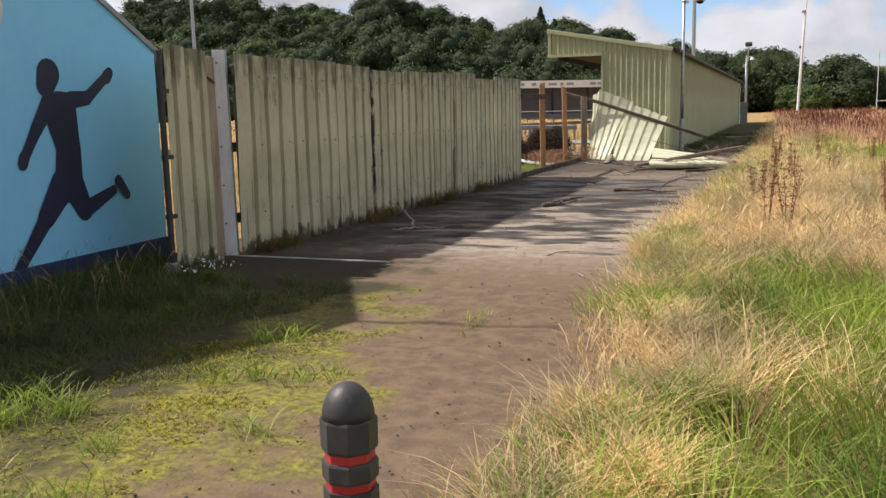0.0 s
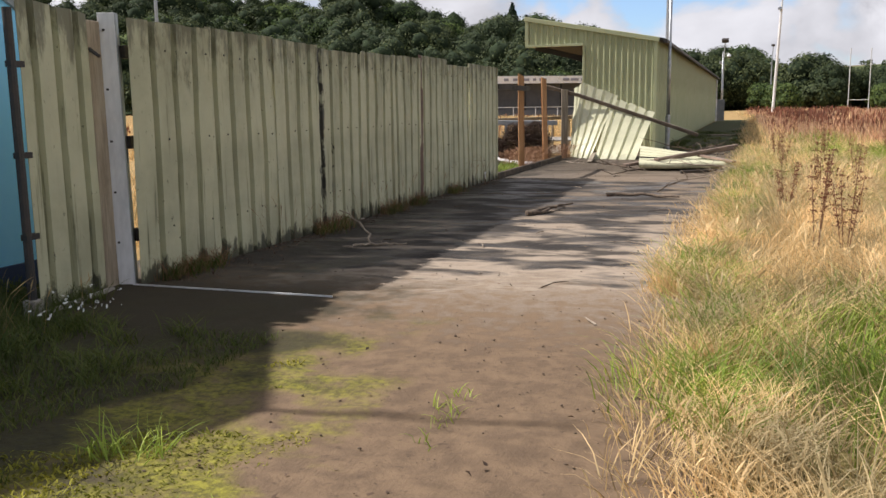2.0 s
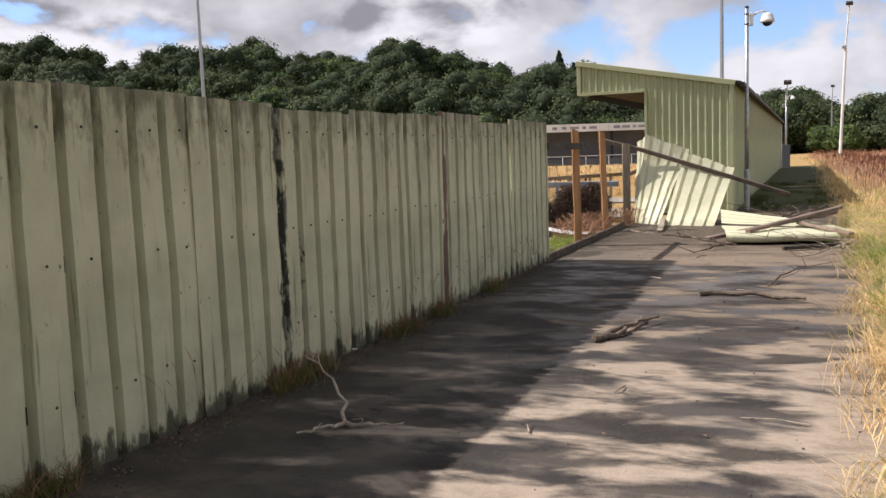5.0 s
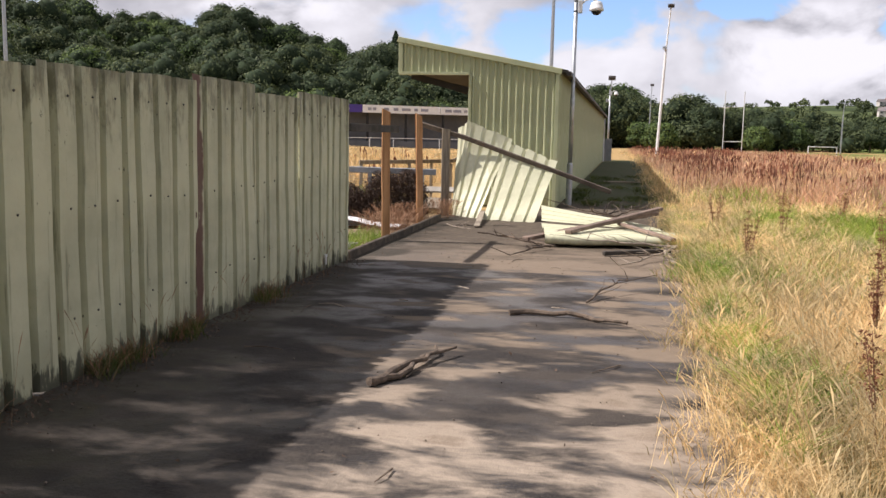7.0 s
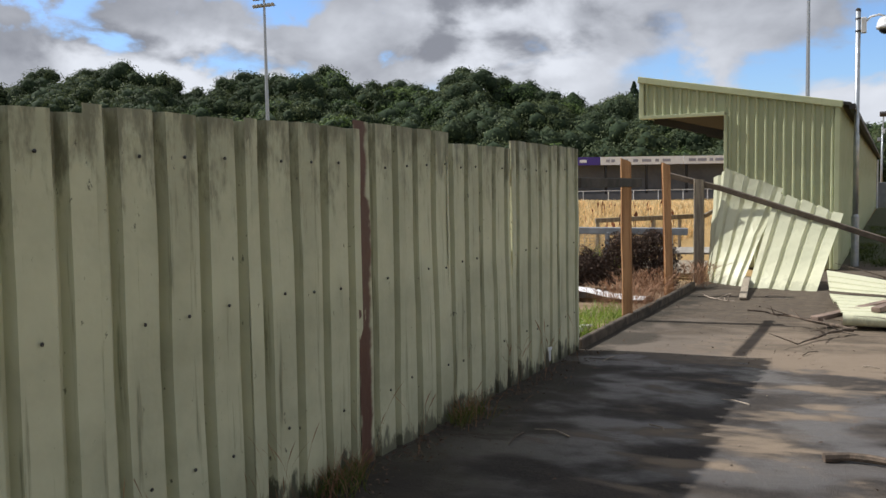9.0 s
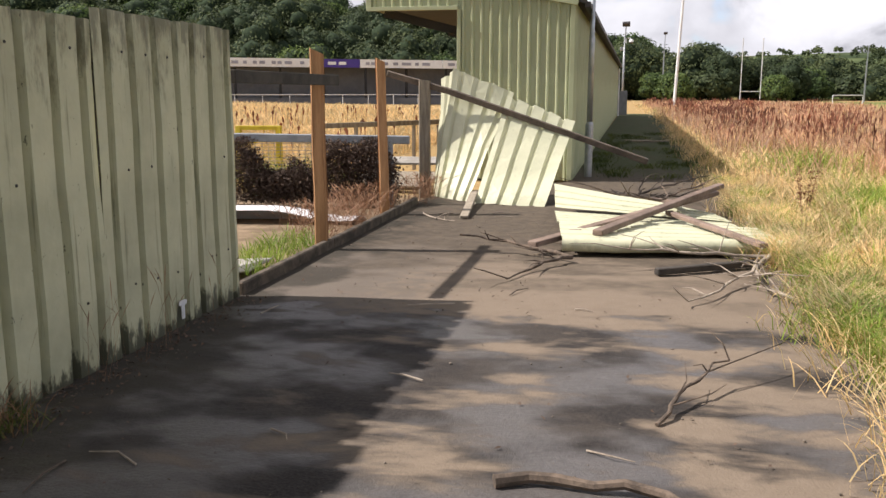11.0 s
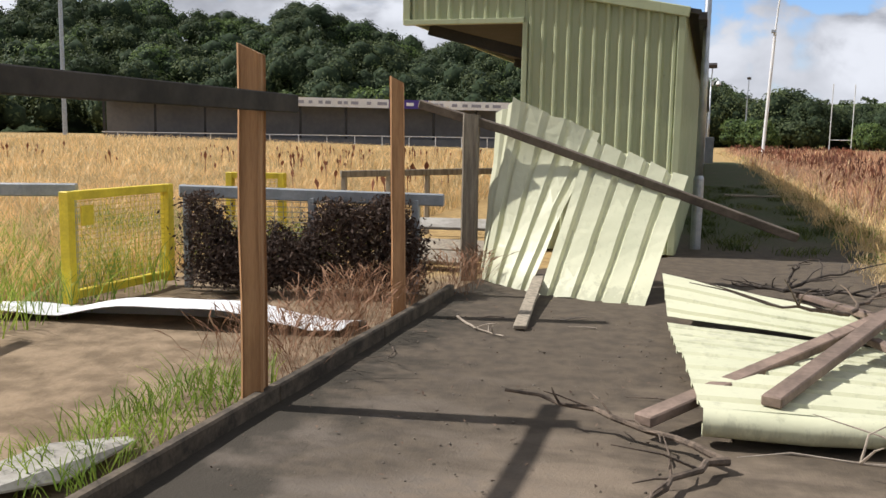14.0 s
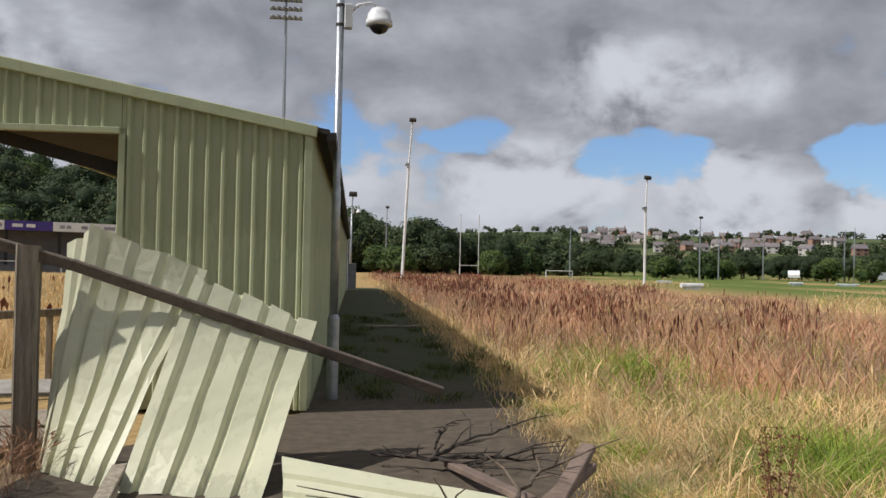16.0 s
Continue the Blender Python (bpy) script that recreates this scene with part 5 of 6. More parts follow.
    for v in (0.02, 0.28, 0.52, 0.76, 0.98):
        p = Vector((-5.9, 27.5, 0)).lerp(Vector((-3.9, 29.5, 0)), v)
        part("post", beam(p, p + Vector((0, 0, 0.92)), 0.07, 0.07), GREYWOOD, back)
    side = thing("barrier_rail", (-6.6, 14, 0), "grey timber pitch rail behind the steel fence", "rail")
    part("top_rail", beam((-6.6, 6.5, 0.95), (-6.6, 20.6, 0.97), 0.06, 0.11, 0.01), GREYWOOD, side)
    for y in (7.0, 9.7, 12.4, 15.1, 17.8, 20.4):
        part("post", beam((-6.6, y, 0), (-6.6, y, 0.92), 0.07, 0.07), GREYWOOD, side)
    # sheet of plastic lying before the rail
    bm = bmesh.new()
    rows = []
    for i in range(25):
        v = i / 24
        x = -6.7 + 3.1 * v
        y = 21.2 + 0.45 * v
        lift = 0.10 + 0.10 * max(0.0, math.sin(math.pi * min(1, max(0, (v - 0.25) / 0.6)))) + 0.012 * math.sin(20 * v)
        lift *= 1.0 if v < 0.9 else 0.6
        rows.append([bm.verts.new((x + 0.03 * j, y + 0.20 * j, lift - 0.035 * (j - 1) ** 2 * (1 if j < 3 else 1.6))) for j in range(4)])
    for r0, r1 in zip(rows, rows[1:]):
        for j in range(3):
            bm.faces.new((r0[j], r0[j + 1], r1[j + 1], r1[j]))
    sheet = part("board_sheet", bm, WHITEBOARD, None, "buckled white plastic board lying on the bare earth")
    tagged(sheet, category="plastic sheet")
    mod = sheet.modifiers.new("thick", "SOLIDIFY")
    mod.thickness = 0.006
    bm = bmesh.new()
    pts = [(-4.15, 18.25), (-3.95, 18.75), (-3.72, 19.08), (-3.58, 18.9), (-3.66, 18.5), (-3.85, 18.1)]
    lo = [bm.verts.new((x, y, 0.02 + 0.05 * (i % 2))) for i, (x, y) in enumerate(pts)]
    hi = [bm.verts.new((x, y, 0.03 + 0.05 * (i % 2))) for i, (x, y) in enumerate(pts)]
    bm.faces.new(lo[::-1]); bm.faces.new(hi)
    for i in range(6):
        bm.faces.new((lo[i], lo[(i + 1) % 6], hi[(i + 1) % 6], hi[i]))
    tagged(part("broken_board", bm, CONCRETE, None, "pale broken board lying in the grass by the edging"), category="board")
    ob = thing("pallet", (-3.7, 25.6, 0), "pale weathered boards stacked behind the grey post", "boards")
    for i, (y, z) in enumerate(((25.3, 0.12), (25.75, 0.2), (26.2, 0.42))):
        part("board", box((1.3, 0.35, 0.04), pose(-3.95, y, z, 14, 0, 6 * i - 4), 0.005), CONCRETE if i == 2 else GREYWOOD, ob)


make_rails()


# ---- the bollard ----
def make_bollard():
    at = (0.172, 1.405, 0)
    ob = thing("bollard", at, "black octagonal plastic bollard with a domed top and two red bands", "bollard")
    tilt = math.pi / 8
    top = 0.70
    part("shaft", lathe([(0.082, -0.05), (0.082, top - 0.315)], 8, at, turn=tilt), BLACKPLASTIC, ob)
    part("red_band", lathe([(0.074, top - 0.318), (0.074, top - 0.285)], 8, at, turn=tilt), REDBAND, ob, "red reflective band")
    part("collar", lathe([(0.080, top - 0.288), (0.083, top - 0.28), (0.083, top - 0.235), (0.080, top - 0.228)], 8, at, turn=tilt), BLACKPLASTIC, ob)
    part("red_band", lathe([(0.074, top - 0.230), (0.074, top - 0.198)], 8, at, turn=tilt), REDBAND, ob, "red reflective band")
    part("head", lathe([(0.080, top - 0.20), (0.084, top - 0.19), (0.084, top - 0.11), (0.081, top - 0.102)], 8, at, turn=tilt), BLACKPLASTIC, ob)
    part("dome", lathe([(0.078 * math.cos(a), top - 0.104 + 0.104 * math.sin(a)) for a in [i * math.pi / 2 / 8 for i in range(8)]] + [(0.004, top)], 20, at), BLACKPLASTIC, ob, smooth=True)


make_bollard()


# ---- hills, woods and the far town ----
def crown(g, centre, r, h, n, lobes=9):
    """Places and directions of the leaves on a lumpy crown that reaches low, and the lobes themselves."""
    cs = []
    for i in range(lobes):
        a = 2.4 * i + g.uniform(-0.5, 0.5)
        e = g.uniform(-0.35, 1.0)
        k = math.sqrt(max(0.0, 1 - e * e * 0.9)) * g.uniform(0.45, 0.72)
        cs.append((centre[0] + r * k * math.cos(a), centre[1] + r * k * math.sin(a), centre[2] + h * (0.45 + 0.36 * e), r * g.uniform(0.34, 0.52)))
    cs = np.array(cs)
    pick = g.integers(0, lobes, n)
    d = g.normal(0, 1, (n, 3)); d[:, 2] += 0.35
    d /= np.linalg.norm(d, axis=1)[:, None]
    rad = cs[pick, 3] * g.uniform(0.80, 1.12, n)
    return cs[pick, :3] + d * rad[:, None] * np.array([1, 1, 0.85]), d, cs


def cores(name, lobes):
    """Dark filler lumps for the shade inside the crowns, so that the sky shows only at their rims."""
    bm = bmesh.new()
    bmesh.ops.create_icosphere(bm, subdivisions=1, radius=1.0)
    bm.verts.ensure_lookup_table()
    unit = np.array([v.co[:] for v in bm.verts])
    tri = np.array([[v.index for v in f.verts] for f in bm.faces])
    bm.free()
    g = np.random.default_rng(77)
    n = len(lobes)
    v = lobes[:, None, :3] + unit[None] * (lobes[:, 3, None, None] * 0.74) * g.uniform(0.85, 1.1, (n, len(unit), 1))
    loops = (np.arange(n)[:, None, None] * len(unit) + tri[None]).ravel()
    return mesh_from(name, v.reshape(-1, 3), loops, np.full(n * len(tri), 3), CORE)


def make_hills():
    # terrain: a wooded bank to the left and ahead, a low far slope to the right
    az = np.radians(np.linspace(-95, 75, 120))
    rs = np.concatenate((np.linspace(150, 420, 14), np.linspace(500, 1500, 14)))
    A, R = np.meshgrid(az, rs, indexing="ij")

    def level(x, y):
        r, d = np.hypot(x, y), np.degrees(np.arctan2(x, y))
        top = np.interp(d, [-95, -36, -22, -16, -11, -6, 0, 4, 7, 12, 16, 22], [0.134, 0.134, 0.132, 0.114, 0.102, 0.086, 0.064, 0.052, 0.044, 0.040, 0.026, 0.015])
        hz = np.clip(top * 285 - 12 + 2.2 * np.sin(d * 0.55 + 1.0) + 1.6 * np.sin(d * 1.3), 0, 45) * np.clip((r - 165) / 110, 0, 1)
        fz = np.interp(d, [-10, 5, 14, 20, 60, 75], [0.0, 0.036, 0.040, 0.038, 0.032, 0.030]) * np.clip((r - 380) / 620, 0, 1) ** 0.8 * np.minimum(r, 1050)
        return np.maximum(hz, fz) - 0.6

    X, Y = R * np.sin(A), R * np.cos(A)
    Z = level(X, Y)
    n, m = A.shape
    idx = np.arange(n * m).reshape(n, m)
    loops = np.stack((idx[:-1, :-1], idx[:-1, 1:], idx[1:, 1:], idx[1:, :-1]), -1).reshape(-1)
    me = mesh_from("hills", np.stack((X, Y, Z), -1).reshape(-1, 3), loops, np.full((n - 1) * (m - 1), 4), HILL_MAT)
    me.polygons.foreach_set("use_smooth", [True] * len(me.polygons))
    tagged(new("hills", me), "wooded hillside and distant green slopes", "hill", kind="structure")

    def height(x, y):
        return float(level(x, y))

    g = np.random.default_rng(11)
    dark, light = ([], [], []), ([], [], [])
    for row, r0 in enumerate((166, 184, 204, 226, 250, 276)):
        step = 2.3 * 165 / r0
        for d in np.arange(-62 + row, 15, step):
            dd = d + g.uniform(-0.8, 0.8)
            r = r0 + g.uniform(-10, 10)
            x, y = r * math.sin(math.radians(dd)), r * math.cos(math.radians(dd))
            tall = g.uniform(9.0, 13.0) * (0.7 if row == 0 else 1)
            size = g.uniform(5.2, 8.0)
            low = float(np.interp(dd, [-8, 0, 6, 12], [1.0, 0.88, 0.72, 0.60]))
            tall, size = tall * low, size * (0.4 + 0.6 * low)
            c, nn, cc = crown(g, (x, y, height(x, y)), size, tall, 1700, 14)
            tgt = light if g.uniform() < (0.30 if row == 0 else 0.17) else dark
            tgt[0].append(c); tgt[1].append(nn); tgt[2].append(cc)
    for (cs, ns, cc), mat, nm in ((dark, LEAF, "woods"), (light, LEAFLIGHT, "light_woods")):
        me = cards(nm, np.concatenate(cs), np.concatenate(ns), 0.60, mat, 3, 0.8, 0.38)
        stuff(nm, me, "dense broadleaved woods on the hillside" if mat is LEAF else "lighter green trees among the woods", "woods")
    stuff("wood_depths", cores("wood_depths", np.concatenate(dark[2] + light[2])), "dark filler lumps for the shade inside the hillside woods", "woods")
    # two conifers above the skyline
    for x, y, h in ((-58.5, 262, 7.0), (-54.2, 262, 4.8)):
        n = 700
        v = g.uniform(0, 1, n) ** 0.7
        a = g.uniform(0, 2 * np.pi, n)
        rad = (1 - v) * 2.6 * g.uniform(0.5, 1, n) + 0.15
        z0 = height(x, y) + 6
        c = np.stack((x + rad * np.cos(a), y + rad * np.sin(a), z0 + h * v), 1)
        ob = thing("conifer", (x, y, height(x, y)), "dark spruce standing above the woods", "tree", "conifers on the ridge")
        me = cards("foliage", c - np.array([x, y, height(x, y)]), np.stack((np.cos(a), np.sin(a), 0.4 * np.ones(n)), 1), 0.8, CONIFER, 4)
        f = new("foliage", me); f.parent = ob
        part("trunk", tube([(x, y, height(x, y)), (x, y, z0 + h * 0.9)], [0.3, 0.05], 6), BARK, ob)

    # the belt of trees beyond the field, each a thing with trunk, limbs and crown
    kinds = []
    for v in range(4):
        size, tall = ((6.0, 11.5), (5.0, 9.5), (6.4, 10.0), (3.6, 5.5))[v]
        ob = thing("tree", (0, 0, -400 - 30 * v), ("tall dark broadleaved tree at the edge of the field", "dark broadleaved tree in the belt", "broad dark tree in the belt", "low light green bush at the edge of the field")[v], "tree", "trees beyond the field")
        o = np.array([0, 0, -400 - 30 * v])
        limbs = tube([(0, 0, o[2] - 0.5), (0.1, 0, o[2] + tall * 0.3), (0, 0.1, o[2] + tall * 0.6)], [0.35, 0.25, 0.1], 7)
        for k in range(5):
            a = k * 1.26 + v
            tube([(0.05, 0, o[2] + tall * (0.22 + 0.05 * k)), (size * 0.6 * math.cos(a), size * 0.6 * math.sin(a), o[2] + tall * (0.5 + 0.05 * k))], [0.14, 0.04], 5, limbs)
        part("trunk", limbs, BARK, ob)
        c, nn, cc = crown(g, (0, 0, -0.06 * tall), size, tall, 3400, 20)
        f = new("crown", cards("crown", c, nn, 0.50, LEAFLIGHT if v == 3 else LEAF, 20 + v, 0.8, 0.42))
        f.parent = ob
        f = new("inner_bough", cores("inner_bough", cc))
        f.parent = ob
        kinds.append(ob)
    first = set()
    spots = []
    for d in np.concatenate((np.arange(-6, 38, 1.1), np.arange(39, 68, 3.2))):
        far = 185 if d > 10 else 165
        for row in range(2):
            r = far + 16 * row + g.uniform(-7, 7)
            spots.append((d + g.uniform(-0.6, 0.6), r, 0 if (row == 1 or d < 9) else int(g.integers(0, 3)), float(g.uniform(0.72, 1.02)) * float(np.interp(d, [-6, 3, 6, 8, 13, 16, 68], [0.98, 0.96, 0.93, 0.72, 0.64, 0.52, 0.47]))))
        if g.uniform() < 0.35:
            spots.append((d, far - 15 + g.uniform(-5, 3), 3, float(g.uniform(0.6, 1.0))))
    for d, r, v, s in spots:
        m = pose(r * math.sin(math.radians(d)), r * math.cos(math.radians(d)), -0.1, 0, 0, float(g.uniform(0, 360)))
        t = copy_thing(kinds[v], m)
        t.scale = (s, s, s * float(g.uniform(0.9, 1.1)))
    for ob in kinds:
        for c in list(ob.children_recursive):
            bpy.data.objects.remove(c)
        bpy.data.objects.remove(ob)

    # houses and hedgerow trees on the far slope
    walls = [plain("pale_render", (0.46, 0.43, 0.40), (0.56, 0.53, 0.50), 0.3, 0.9, bump=0), plain("brown_brick", (0.30, 0.17, 0.12), (0.36, 0.22, 0.16), 0.3, 0.9, bump=0)]
    slate = plain("slate_roof", (0.13, 0.12, 0.125), (0.19, 0.16, 0.155), 0.4, 0.8, bump=0)
    pane = plain("dark_pane", (0.03, 0.03, 0.035), (0.05, 0.05, 0.055), 0.5, 0.3, bump=0)
    protos = []
    for v in range(2):
        ob = thing("house", (0, 0, -600 - 30 * v), ("pale rendered house on the distant slope", "brown brick house on the distant slope")[v], "house", "houses on the far slope")
        z = -600 - 30 * v
        part("wall", box((9, 7, 5.2), pose(0, 0, z + 2.4)), walls[v], ob)
        bm = bmesh.new()
        q = [bm.verts.new(p) for p in ((-4.8, -3.9, z + 5), (4.8, -3.9, z + 5), (4.8, 3.9, z + 5), (-4.8, 3.9, z + 5), (-4.8, 0, z + 8), (4.8, 0, z + 8))]
        for f in ((0, 1, 5, 4), (2, 3, 4, 5), (0, 4, 3), (1, 2, 5), (3, 2, 1, 0)):
            bm.faces.new([q[i] for i in f])
        roof = part("roof", bm, slate, ob)
        part("chimney", box((0.9, 0.9, 2.2), pose(3.6, 0, z + 8.2)), walls[1], roof)
        for wx in (-2.6, 2.6):
            for wz in (1.3, 3.8):
                part("window", box((1.6, 0.12, 1.2), pose(wx, -3.55, z + wz)), pane, ob)
        protos.append(ob)
    hedge = ([], [])
    for i in range(230):
        d, r = g.uniform(12, 66), g.uniform(640, 1050)
        x, y = r * math.sin(math.radians(d)), r * math.cos(math.radians(d))
        if d > 16 and i < 150:
            copy_thing(protos[int(g.uniform() < 0.42)], pose(x, y, height(x, y) - 0.3, 0, 0, -d + g.uniform(-35, 35)))
    for i in range(480):
        d, r = g.uniform(-8, 68), g.uniform(460, 1060)
        x, y = r * math.sin(math.radians(d)), r * math.cos(math.radians(d))
        c, nn, _ = crown(g, (x, y, height(x, y) - 1), g.uniform(4, 8), g.uniform(5, 9), 110, 6)
        hedge[0].append(c); hedge[1].append(nn)
    stuff("hedgerow_trees", cards("hedgerow_trees", np.concatenate(hedge[0]), np.concatenate(hedge[1]), 2.6, LEAF, 9), "hedgerow trees scattered over the far slope", "trees")
    for ob in protos:
        for c in list(ob.children_recursive):
            bpy.data.objects.remove(c)
        bpy.data.objects.remove(ob)


make_hills()


# ---- grass ----
def make_grass():
    # tall grass beside the path, thick near the walk and thinner beyond
    plan = [(52000, 0.1, 4.2, -2.5, 14, 0.0055, 0.46, 1), (34000, 0.1, 5.5, 12, 27, 0.0075, 0.52, 2), (22000, 4.2, 10, 2, 27, 0.011, 0.55, 3), (30000, 0.8, 16, 26, 48, 0.011, 0.60, 4), (26000, 1.5, 45, 46, 110, 0.028, 0.62, 5), (16000, 10, 30, 18, 48, 0.016, 0.55, 6)]
    def in_dock(xy):
        return (xy[:, 1] > 26) & (xy[:, 0] > edge_of_grass(xy[:, 1]) + 0.9) & (field(xy, 0.16, 5.0) + 0.42 - np.clip((xy[:, 0] - 8 - 0.10 * xy[:, 1]) / 9, 0, 1.2) > 0.05)

    lots = {"dry": [], "green": [], "old": [], "head": []}
    for n, x0, x1, y0, y1, w, h, sd in plan:
        xy = scatter(n, x0, x1, y0, y1, 50 + sd)
        e = edge_of_grass(xy[:, 1])
        keep = xy[:, 0] > e + np.random.default_rng(sd).normal(0, 0.10, n)
        if sd >= 5:
            keep &= ~((xy[:, 0] > 13 + 0.12 * (xy[:, 1] - 30)) & (xy[:, 1] > 42) & (field(xy, 0.05, 3.0) > -0.25))
        if sd >= 4:
            keep &= ~(in_dock(xy) & (np.random.default_rng(sd + 30).uniform(0, 1, n) < 0.75))
        xy = xy[keep]
        f1, f2 = field(xy, 0.45, 2.0), field(xy, 1.6, 9.0)
        inner = np.clip((xy[:, 0] - edge_of_grass(xy[:, 1])) / 1.4, 0, 1)
        lush = 1.1 * f1 + 0.5 * f2 + 0.30 * np.clip((9 - xy[:, 1]) / 6, -0.6, 1) + 0.28 * inner - 0.36 - 0.25 * np.clip((xy[:, 1] - 5.5) / 2, 0, 1) * np.clip((14 - xy[:, 1]) / 3, 0, 1) - 0.35 * np.clip((xy[:, 1] - 34) / 10, 0, 1) + 0.42 * np.clip((xy[:, 0] - 1.5) / 1.2, 0, 1) * np.clip((xy[:, 1] - 14) / 6, 0, 1) * np.clip((32 - xy[:, 1]) / 10, 0, 1) + 0.30 * np.clip((xy[:, 0] - 2.0) / 1.5, 0, 1) * np.clip((xy[:, 1] - 8) / 6, 0, 1) + 0.62 * np.clip((7.5 - xy[:, 1]) / 2.5, 0, 1) * np.clip(inner - 0.1, 0, 1)
        ru = np.random.default_rng(sd + 90).uniform(0, 1, len(xy))
        isg = lush + (ru - 0.5) * 0.9 > 0.22
        hh = h * (0.44 + 0.56 * inner) * (1 + 0.35 * f1)
        lots["green"].append((xy[isg], hh[isg] * 0.85, np.full(isg.sum(), w * 1.15)))
        dry = ~isg
        oldm = dry & (ru < 0.25)
        hd = dry & (ru > 0.91)
        st = dry & ~oldm & ~hd
        lots["old"].append((xy[oldm], hh[oldm] * 0.8, np.full(oldm.sum(), w)))
        lots["head"].append((xy[hd], hh[hd] * 1.45, np.full(hd.sum(), w * 1.1)))
        lots["dry"].append((xy[st], hh[st], np.full(st.sum(), w)))
    for key, mat, lean, curl, label in (("dry", STRAW, 0.75, 0.8, "long dry straw-coloured grass"), ("green", GRASS, 0.6, 0.75, "long fresh green grass"), ("old", STRAWDARK, 0.9, 0.9, "flattened old brown grass"), ("head", STRAW, 0.25, 0.35, "dry grass stalks with seed heads")):
        xy = np.concatenate([q[0] for q in lots[key]])
        me = blades(key + "_grass", xy, np.concatenate([q[1] for q in lots[key]]), np.concatenate([q[2] for q in lots[key]]), mat, lean, curl, key == "head", None, 7, 0.0 if key == "head" else 0.85)
        stuff({"dry": "dry_grass", "green": "green_grass", "old": "old_grass", "head": "seeding_grass"}[key], me, label, "grass")
    # the reddish band of dock and sorrel along the path side
    xy = np.concatenate((scatter(26000, 2.0, 20, 27, 62, 71), scatter(20000, 2.6, 26, 55, 110, 72)))
    band = in_dock(xy)
    xy = xy[band]
    g = np.random.default_rng(68)
    spike = (field(xy, 0.42, 8.0) + 0.5 * field(xy, 0.13, 18.0) - 0.05 * np.clip(xy[:, 0] - edge_of_grass(xy[:, 1]) - 2.5, 0, 8) + 0.20 * g.normal(0, 1, len(xy)) > 0.24)
    rest = xy[~spike]
    stuff("dock_field", blades("dock_field", xy[spike], 0.86, 0.010 + 0.0004 * xy[spike][:, 1], DOCKFAR, 0.16, 0.15, True, None, 8), "red-brown seeding dock standing in the grass", "dock")
    stuff("faded_grass", blades("faded_grass", rest, 0.68, 0.006 + 0.0004 * rest[:, 1], FADED, 0.45, 0.5, False, None, 28), "faded pinkish dry grass over the open field", "grass")
    # moss side: short tufts between the hut and the trail
    xy = scatter(44000, -5.0, -0.9, -1.5, 6.6, 73)
    f = field(xy, 0.9, 4.0) + 0.35 * np.clip((-2.2 - xy[:, 0]) / 1.5, -0.8, 1.2)
    keep = (f > np.where(xy[:, 0] < -1.9, -0.06, 0.12)) & ~((xy[:, 1] > 5.9) & (xy[:, 0] > -3.6)) & (xy[:, 0] > -4.6)
    xy, f = xy[keep], f[keep]
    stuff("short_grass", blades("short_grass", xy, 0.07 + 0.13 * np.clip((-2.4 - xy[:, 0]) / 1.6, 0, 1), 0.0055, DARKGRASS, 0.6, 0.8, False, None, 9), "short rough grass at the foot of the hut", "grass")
    xy = scatter(9000, -2.7, -0.45, -1.0, 5.2, 74)
    keep = field(xy, 1.3, 14.0) + 0.4 * np.clip((2.6 - xy[:, 1]) / 2, 0, 1) * np.clip((-0.9 - xy[:, 0]) / 0.6, 0, 1) > 0.48
    stuff("yellow_grass", blades("yellow_grass", xy[keep], 0.08 + 0.10 * np.clip((2.6 - xy[keep][:, 1]) / 2, 0, 1), 0.006, GRASS, 0.7, 0.9, False, None, 10), "small bright tufts of grass on the moss", "grass")
    xy = scatter(60000, -4.3, -0.35, -1.2, 6.0, 174)
    m = field(xy, 1.4, 3.0) + 0.5 * field(xy, 4.5, 6.0) - 1.1 * np.clip((xy[:, 0] + 0.95 + 0.14 * np.clip(xy[:, 1] - 1.5, 0, 9)) / 0.7, -0.25, 1) - 0.9 * np.clip((xy[:, 1] - 4.6) / 1.2, 0, 1)
    xy = xy[m - 0.8 * np.clip((-1.7 - xy[:, 0]) / 0.8, 0, 1) * np.clip((xy[:, 1] - 1.5) / 1.5, 0, 1) > 0.02]
    stuff("moss", blades("moss", xy, 0.024, 0.010, MOSSBLADE, 0.9, 0.9, False, None, 175), "yellow-green moss cushions over the trodden earth", "moss")
    # stalks take the darker straw colour in place of the hut's shade
    xy = scatter(190, -4.55, -3.2, 2.5, 5.9, 75)
    stuff("hut_stalks", blades("hut_stalks", xy, 0.46, 0.005, STRAWDARK, 0.4, 0.4, True, None, 11), "dry grass stalks before the hut, browned for its shade", "grass")
    # bunched tufts: by the hut, on the moss and along the edge of the tall grass
    g = np.random.default_rng(90)

    def tufts(spots, per, spread):
        n = len(spots)
        return np.repeat(spots, per, 0) + g.normal(0, spread, (n * per, 2))

    shade_spots = np.concatenate((scatter(46, -4.4, -2.3, 2.6, 5.9, 91), scatter(24, -3.6, -2.0, 0.5, 3.0, 92)))
    stuff("shade_tufts", blades("shade_tufts", tufts(shade_spots, 45, 0.06), 0.17, 0.0065, DARKGRASS, 0.8, 0.8, False, None, 93), "tufts of grass before the hut, darkened for its shade", "grass")
    low_spots = np.concatenate((scatter(70, -2.6, -1.15, -0.2, 1.7, 194), scatter(26, -3.2, -1.9, 1.2, 2.6, 195)))
